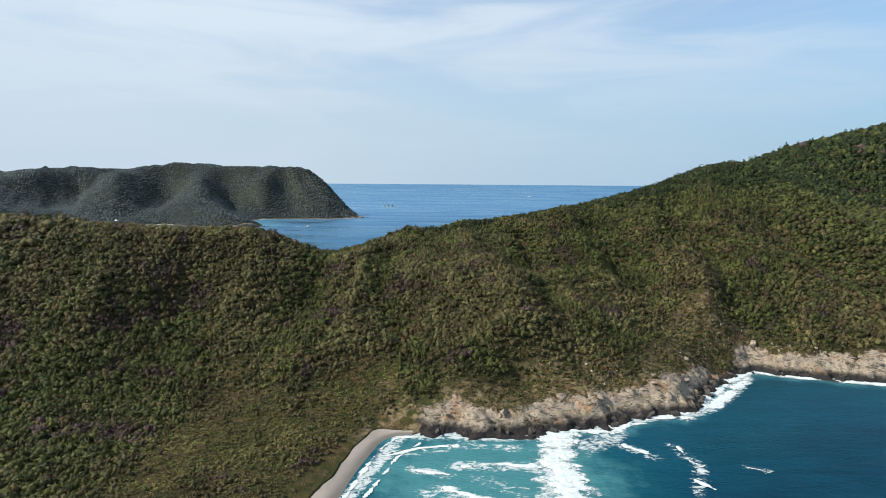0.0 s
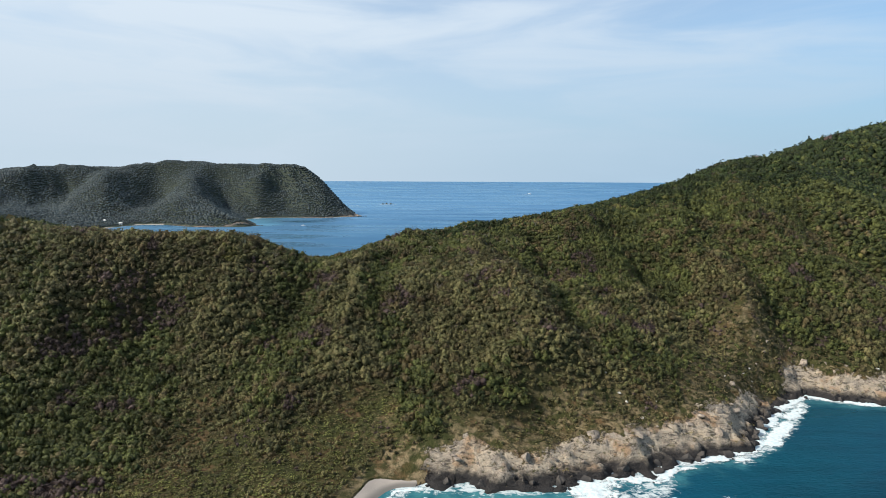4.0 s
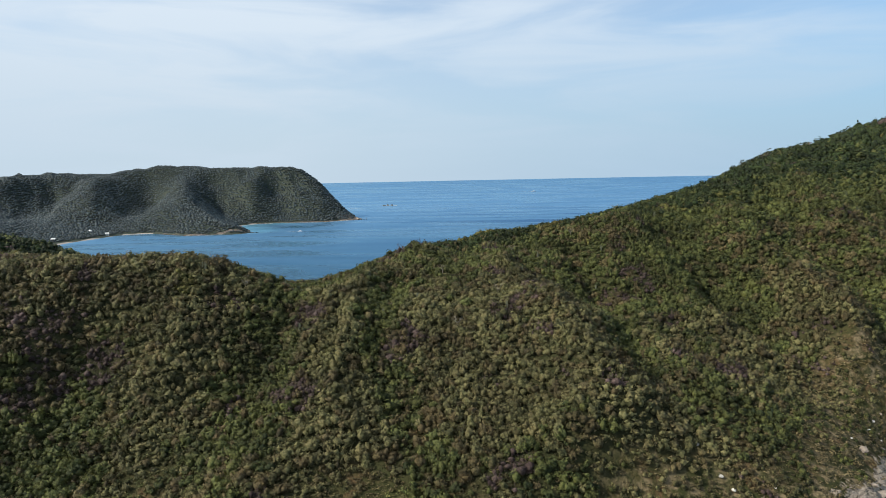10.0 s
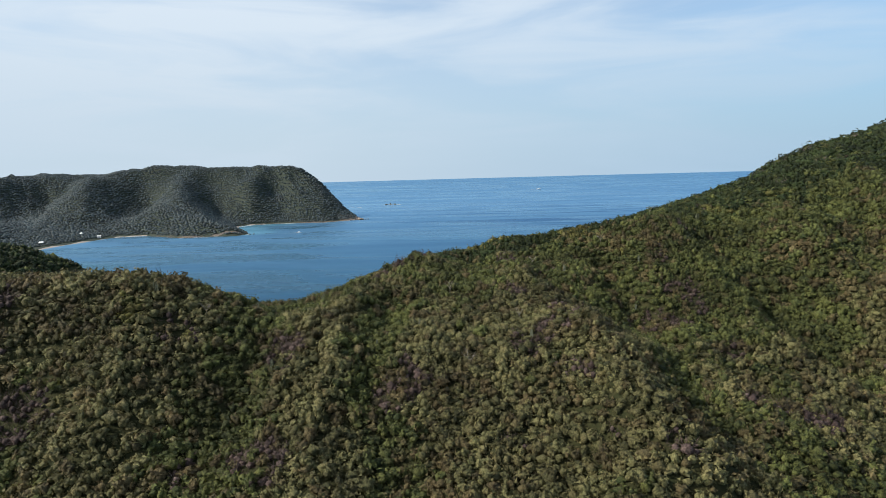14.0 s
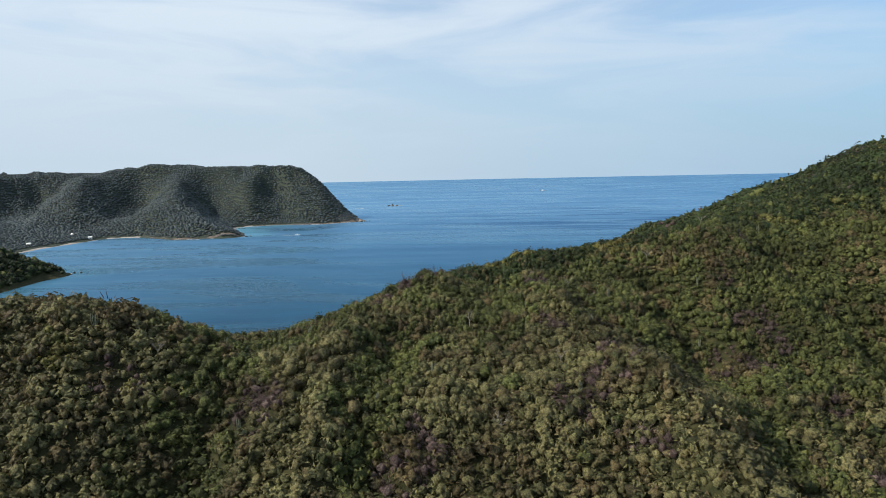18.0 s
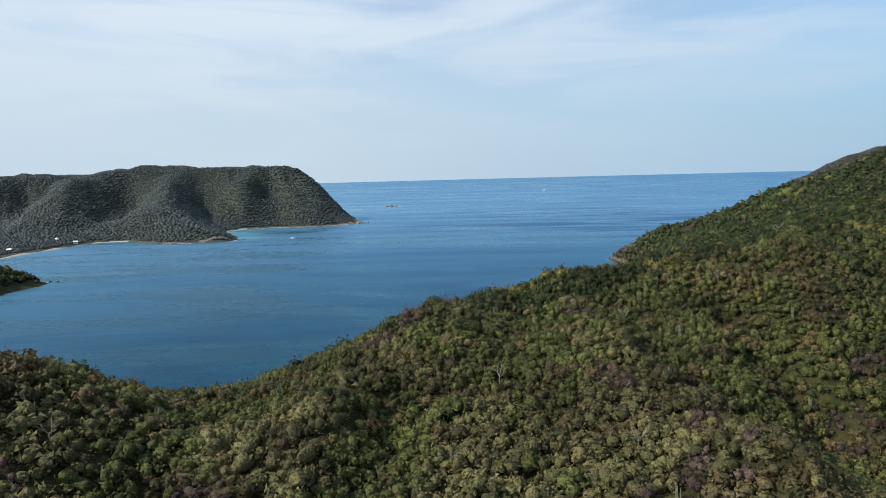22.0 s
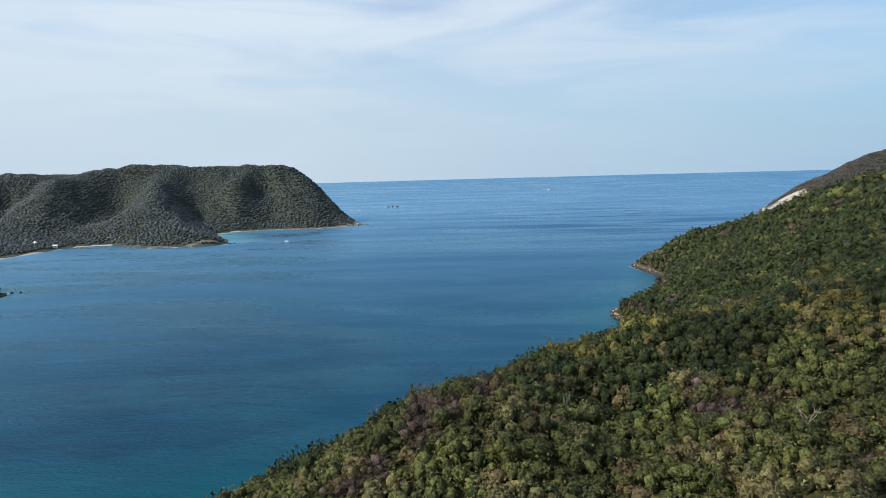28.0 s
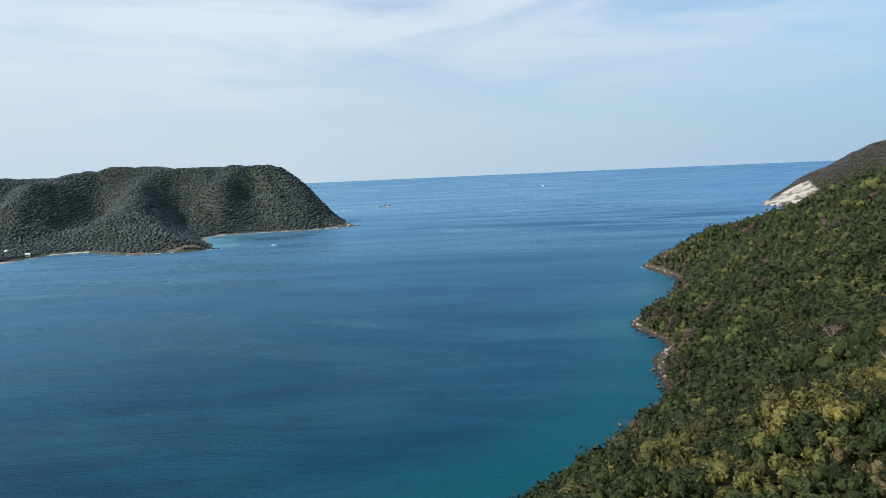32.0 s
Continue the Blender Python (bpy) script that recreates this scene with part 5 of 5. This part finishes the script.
WHITE = [(63, 282, 1.0), (66.5, 274.5, 1.3), (68.5, 271, 1.2), (72, 263, 1.0), (135, 313, 1.3), (138, 311, 0.8), (100, 262, 0.9), (59, 287, 0.6), (75, 268, 0.7), (140, 318, 0.9), (200, 318, 1.2), (55, 279, 0.6), (80, 271, 0.6), (120, 300, 0.7)]
set_rocks("white_rock", [(x, y, ground_at(x, y) + 0.35, s) for x, y, s in WHITE], [rock_mesh("white_rock", 60 + k, WHITE_ROCK) for k in range(3)], "pale white boulder lying on the grassy slope", "white boulders on the slope")
CAPE_ROCKS = [(-226, 1648, 8), (-220, 1640, 7), (-235, 1632, 6), (-216, 1652, 5), (-228, 1662, 7), (-202, 1642, 3), (-246, 1622, 5), (-222, 1630, 5), (-214, 1636, 4), (-208, 1640, 2.5), (-232, 1624, 4), (-240, 1615, 3), (-385, 1308, 4), (-378, 1311, 2.5), (-395, 1300, 3), (-447, 893, 3), (-440, 896, 2), (-434, 899, 1.4), (-452, 880, 3), (-456, 866, 3), (676, 1684, 5)]
set_rocks("sea_rock", [(x, y, 0.4, s) for x, y, s in CAPE_ROCKS], [rock_mesh("sea_rock", 80 + k, ROCK) for k in range(3)], "dark rock standing in the water off a headland", "rocks off the headlands")


def islet():
    root = new("rocky_islet")
    for x, y, s, h in ((-12, 0, 9, 6), (2, 3, 13, 9), (18, -2, 8, 5), (30, 1, 4, 2.5)):
        ob = new("rock", rock_mesh("rock", int(s * 3), DARK_ROCK, 0.8))
        ob.parent = root
        ob.matrix_basis = pose(x, y, 0.5, 0, 0, s * 20) @ Matrix.Diagonal((s, s * 0.7, h, 1))
    root.location = (-215, 2379, float(sea_level(-215, 2379)))
    tagged(root, "small dark rocky islet ringed with surf", "islet")


islet()


# ---------------------------------------------------------------- surf
def surf(name, line, width, ragged, label, height=0.45, cell=0.75, sharp=0.0, seed=0):
    """Broken white water along a line: a low, ragged sheet with holes, thickest in the middle."""
    pts = np.array(line, float)
    pad = width + 6
    xs = np.arange(pts[:, 0].min() - pad, pts[:, 0].max() + pad, cell)
    ys = np.arange(pts[:, 1].min() - pad, pts[:, 1].max() + pad, cell)
    gx, gy, quads = sheet(xs, ys)
    d = near_line(gx, gy, line) / width
    n = fractal(gx + seed * 37, gy * 1.3 - seed * 11, 6, 5, 0.72)
    fill = (1 - d) + (n - 0.5) * ragged * 2
    verts = np.c_[gx.ravel(), gy.ravel(), (sea_level(gx, gy) + 0.16 + np.clip(fill - 0.28 - sharp, 0, 1) * 0.5 * height * (0.4 + n)).ravel()]
    ok = (fill > 0.16 + sharp).ravel()
    quads = quads[ok[quads].all(1)]
    if not len(quads):
        return
    used = np.unique(quads)
    back = np.zeros(len(verts), np.int64)
    back[used] = np.arange(len(used))
    me = mesh_of(name, verts[used], back[quads], FOAM, True)
    attribute(me, "fill", (fill - 0.20 - sharp).ravel()[used])
    tagged(new(name, me), label, "surf", kind="stuff")


surf("cliff_surf", [(x + 1, y - 2.0) for x, y in OPEN_COAST[9:23]], 3.6, 1.3, "white surf breaking along the foot of the cliffs", 0.7, 0.5, 0.08)
surf("cove_surf", [(104, 252), (124, 268), (140, 285), (157, 305)], 4.2, 1.3, "white surf swirling in the rocky cove", 0.5, 0.5, 0.12, 3)
surf("breaking_wave", [(42, 172), (41, 192), (42, 212), (47, 231)], 10.5, 1.0, "broad white breaking wave rolling to the beach", 0.9, 0.5, 0.06, 1)
surf("breaking_wave", [(8, 205), (20, 207), (32, 205)], 2.4, 1.2, "long white breaking wave near the beach", 0.8, 0.45, 0.05, 5)
surf("breaking_wave", [(-8, 202), (2, 199)], 1.8, 1.2, "short white breaking wave near the beach", 0.7, 0.45, 0.05, 6)
surf("breaking_wave", [(2, 189), (14, 183), (22, 176)], 2.6, 1.2, "white breaking wave in the shallows", 0.7, 0.45, 0.05, 7)
surf("breaking_wave", [(-18, 214), (-8, 220), (6, 222)], 1.4, 1.2, "thin line of foam near the beach", 0.4, 0.45, 0.1, 8)
surf("whitecap", [(70, 223), (76, 217)], 1.8, 1.2, "small whitecap off the cliffs", 0.6, 0.45, 0.05, 9)
surf("whitecap", [(90, 222), (90, 210), (94, 206)], 1.2, 1.2, "small whitecap off the cliffs", 0.6, 0.45, 0.05, 10)
surf("whitecap", [(86, 196), (90, 190)], 1.4, 1.2, "small whitecap off the cliffs", 0.6, 0.45, 0.05, 11)
surf("whitecap", [(108, 206), (112, 204)], 0.9, 1.2, "small whitecap off the cliffs", 0.5, 0.45, 0.05, 12)
surf("swash", [(-38, 150), (-30.5, 183), (-23.5, 217), (-18, 228), (-10, 230)], 1.4, 1.2, "lacy line of foam running up the sand", 0.15, 0.5, 0.1, 13)
surf("swash", [(-30, 165), (-22, 190), (-16, 212), (-8, 224)], 1.1, 1.2, "thin foam line in the shallows", 0.25, 0.6, 0.12, 14)
surf("islet_surf", [(-238, 2374), (-180, 2374)], 7, 0.8, "white surf round the islet", 0.8, 2.0, 0.0, 15)
surf("islet_surf", [(-335, 2236), (-300, 2240)], 6, 0.8, "white surf behind the headland", 0.8, 2.0, 0.0, 16)
surf("headland_surf", [(-470, 1508), (-452, 1548), (-400, 1572), (-299, 1570), (-240, 1618), (-215, 1632)], 3.2, 1.2, "thin white surf along the headland", 0.5, 1.4, 0.05, 17)
surf("headland_surf", [(-500, 1270), (-444, 1278), (-386, 1306)], 3.0, 1.2, "thin white surf along the low point", 0.5, 1.4, 0.05, 18)
surf("headland_surf", [(-456, 836), (-447, 892)], 2.6, 1.2, "thin white surf along the rocky spit", 0.5, 1.2, 0.05, 19)
surf("bay_surf", [(165, 962), (171, 905), (167, 880)], 0.8, 1.2, "thin line of foam on the bay shore", 0.3, 0.8, 0.1, 20)


# ---------------------------------------------------------------- boats and houses
def prism(bm, outline, z0, z1, top=1.0):
    """A closed body over an outline, its top drawn in by a factor."""
    low = [bm.verts.new((x, y, z0)) for x, y in outline]
    high = [bm.verts.new((x * top, y * top, z1)) for x, y in outline]
    n = len(outline)
    bm.faces.new(low[::-1])
    bm.faces.new(high)
    for i in range(n):
        bm.faces.new((low[i], low[(i + 1) % n], high[(i + 1) % n], high[i]))


def motorboat(x, y, turn, size, label):
    root = new("motorboat")
    bm = bmesh.new()
    hull = [(-4.5, -1.2), (2.0, -1.3), (4.0, -0.8), (5.2, 0), (4.0, 0.8), (2.0, 1.3), (-4.5, 1.2)]
    prism(bm, [(a * 0.86, b * 0.7) for a, b in hull], -0.5, 1.0, 1.2)
    part("hull", bm, HULL, root)
    bm = bmesh.new()
    prism(bm, [(-1.6, -0.9), (1.6, -0.8), (2.1, 0), (1.6, 0.8), (-1.6, 0.9)], 1.0, 2.3, 0.78)
    part("cabin", bm, HULL, root)
    bm = bmesh.new()
    prism(bm, [(1.3, -0.74), (1.95, -0.3), (1.95, 0.3), (1.3, 0.74)], 1.5, 2.0, 0.95)
    part("windscreen", bm, DARK_TRIM, root, "dark windscreen")
    bm = bmesh.new()
    prism(bm, [(-5.0, -0.3), (-4.4, -0.3), (-4.4, 0.3), (-5.0, 0.3)], 0.2, 1.5)
    part("outboard_motor", bm, DARK_TRIM, root)
    z = float(sea_level(x, y))
    root.matrix_basis = pose(x, y, z + 0.3, 0, 0, turn) @ Matrix.Scale(size, 4)
    tagged(root, label, "boat")
    c, s = math.cos(radians(turn)), math.sin(radians(turn))
    tail = [(x - c * 5 * size, y - s * 5 * size), (x - c * 26 * size, y - s * 26 * size)]
    surf("boat_wake", tail, 1.5 * size, 0.6, "white wake trailing behind a motorboat", 0.3, 0.7 * size, 0.0, int(size * 10))


motorboat(-293, 1317, 4, 1.0, "small white motorboat crossing the bay")
motorboat(470, 3340, 5, 2.6, "white motorboat far out at sea")


def beach_house(x, y, turn, length, width, label):
    root = new("beach_house")
    h, z = 2.8, float(far_land.height(np.array([x]), np.array([y]))[0]) + 0.5
    for sx, sy, dx, dy in ((0, -1, length, 0.25), (0, 1, length, 0.25), (-1, 0, 0.25, width), (1, 0, 0.25, width)):
        bm = bmesh.new()
        mx, my = sx * (length / 2 - 0.125), sy * (width / 2 + 0.125)
        prism(bm, [(mx - dx / 2, my - dy / 2), (mx + dx / 2, my - dy / 2), (mx + dx / 2, my + dy / 2), (mx - dx / 2, my + dy / 2)], -2.5, h)
        part("wall", bm, PLASTER, root)
    bm = bmesh.new()
    a, b = length / 2 + 0.8, width / 2 + 1.0
    pts = [(-a, -b, h), (a, -b, h), (a, b, h), (-a, b, h), (-a * 0.8, 0, h + 2.0), (a * 0.8, 0, h + 2.0)]
    vs = [bm.verts.new(p) for p in pts]
    for f in ((0, 1, 5, 4), (2, 3, 4, 5), (1, 2, 5), (3, 0, 4), (3, 2, 1, 0)):
        bm.faces.new([vs[i] for i in f])
    part("roof", bm, ROOF, root, "pale sheet roof")
    for k, wx in enumerate((-length * 0.3, 0.0, length * 0.3)):
        bm = bmesh.new()
        tall = (0.0, 2.1) if k == 1 else (1.0, 2.0)
        prism(bm, [(wx - 0.6, -width / 2 - 0.30), (wx + 0.6, -width / 2 - 0.30), (wx + 0.6, -width / 2 - 0.2), (wx - 0.6, -width / 2 - 0.2)], *tall)
        part("door" if k == 1 else "window", bm, DARK_TRIM, root, "dark doorway" if k == 1 else "dark window")
    root.matrix_basis = pose(x, y, z, 0, 0, turn)
    tagged(root, label, "house", "houses behind the bay beach")


beach_house(-664, 1297, 25, 6, 3.4, "low white beach house with a pale roof among trees")
beach_house(-698, 1300, -35, 5, 3, "small white beach house with a pale roof among trees")
beach_house(-694, 1178, 15, 6, 3.4, "long white beach house with a pale roof near the sand")
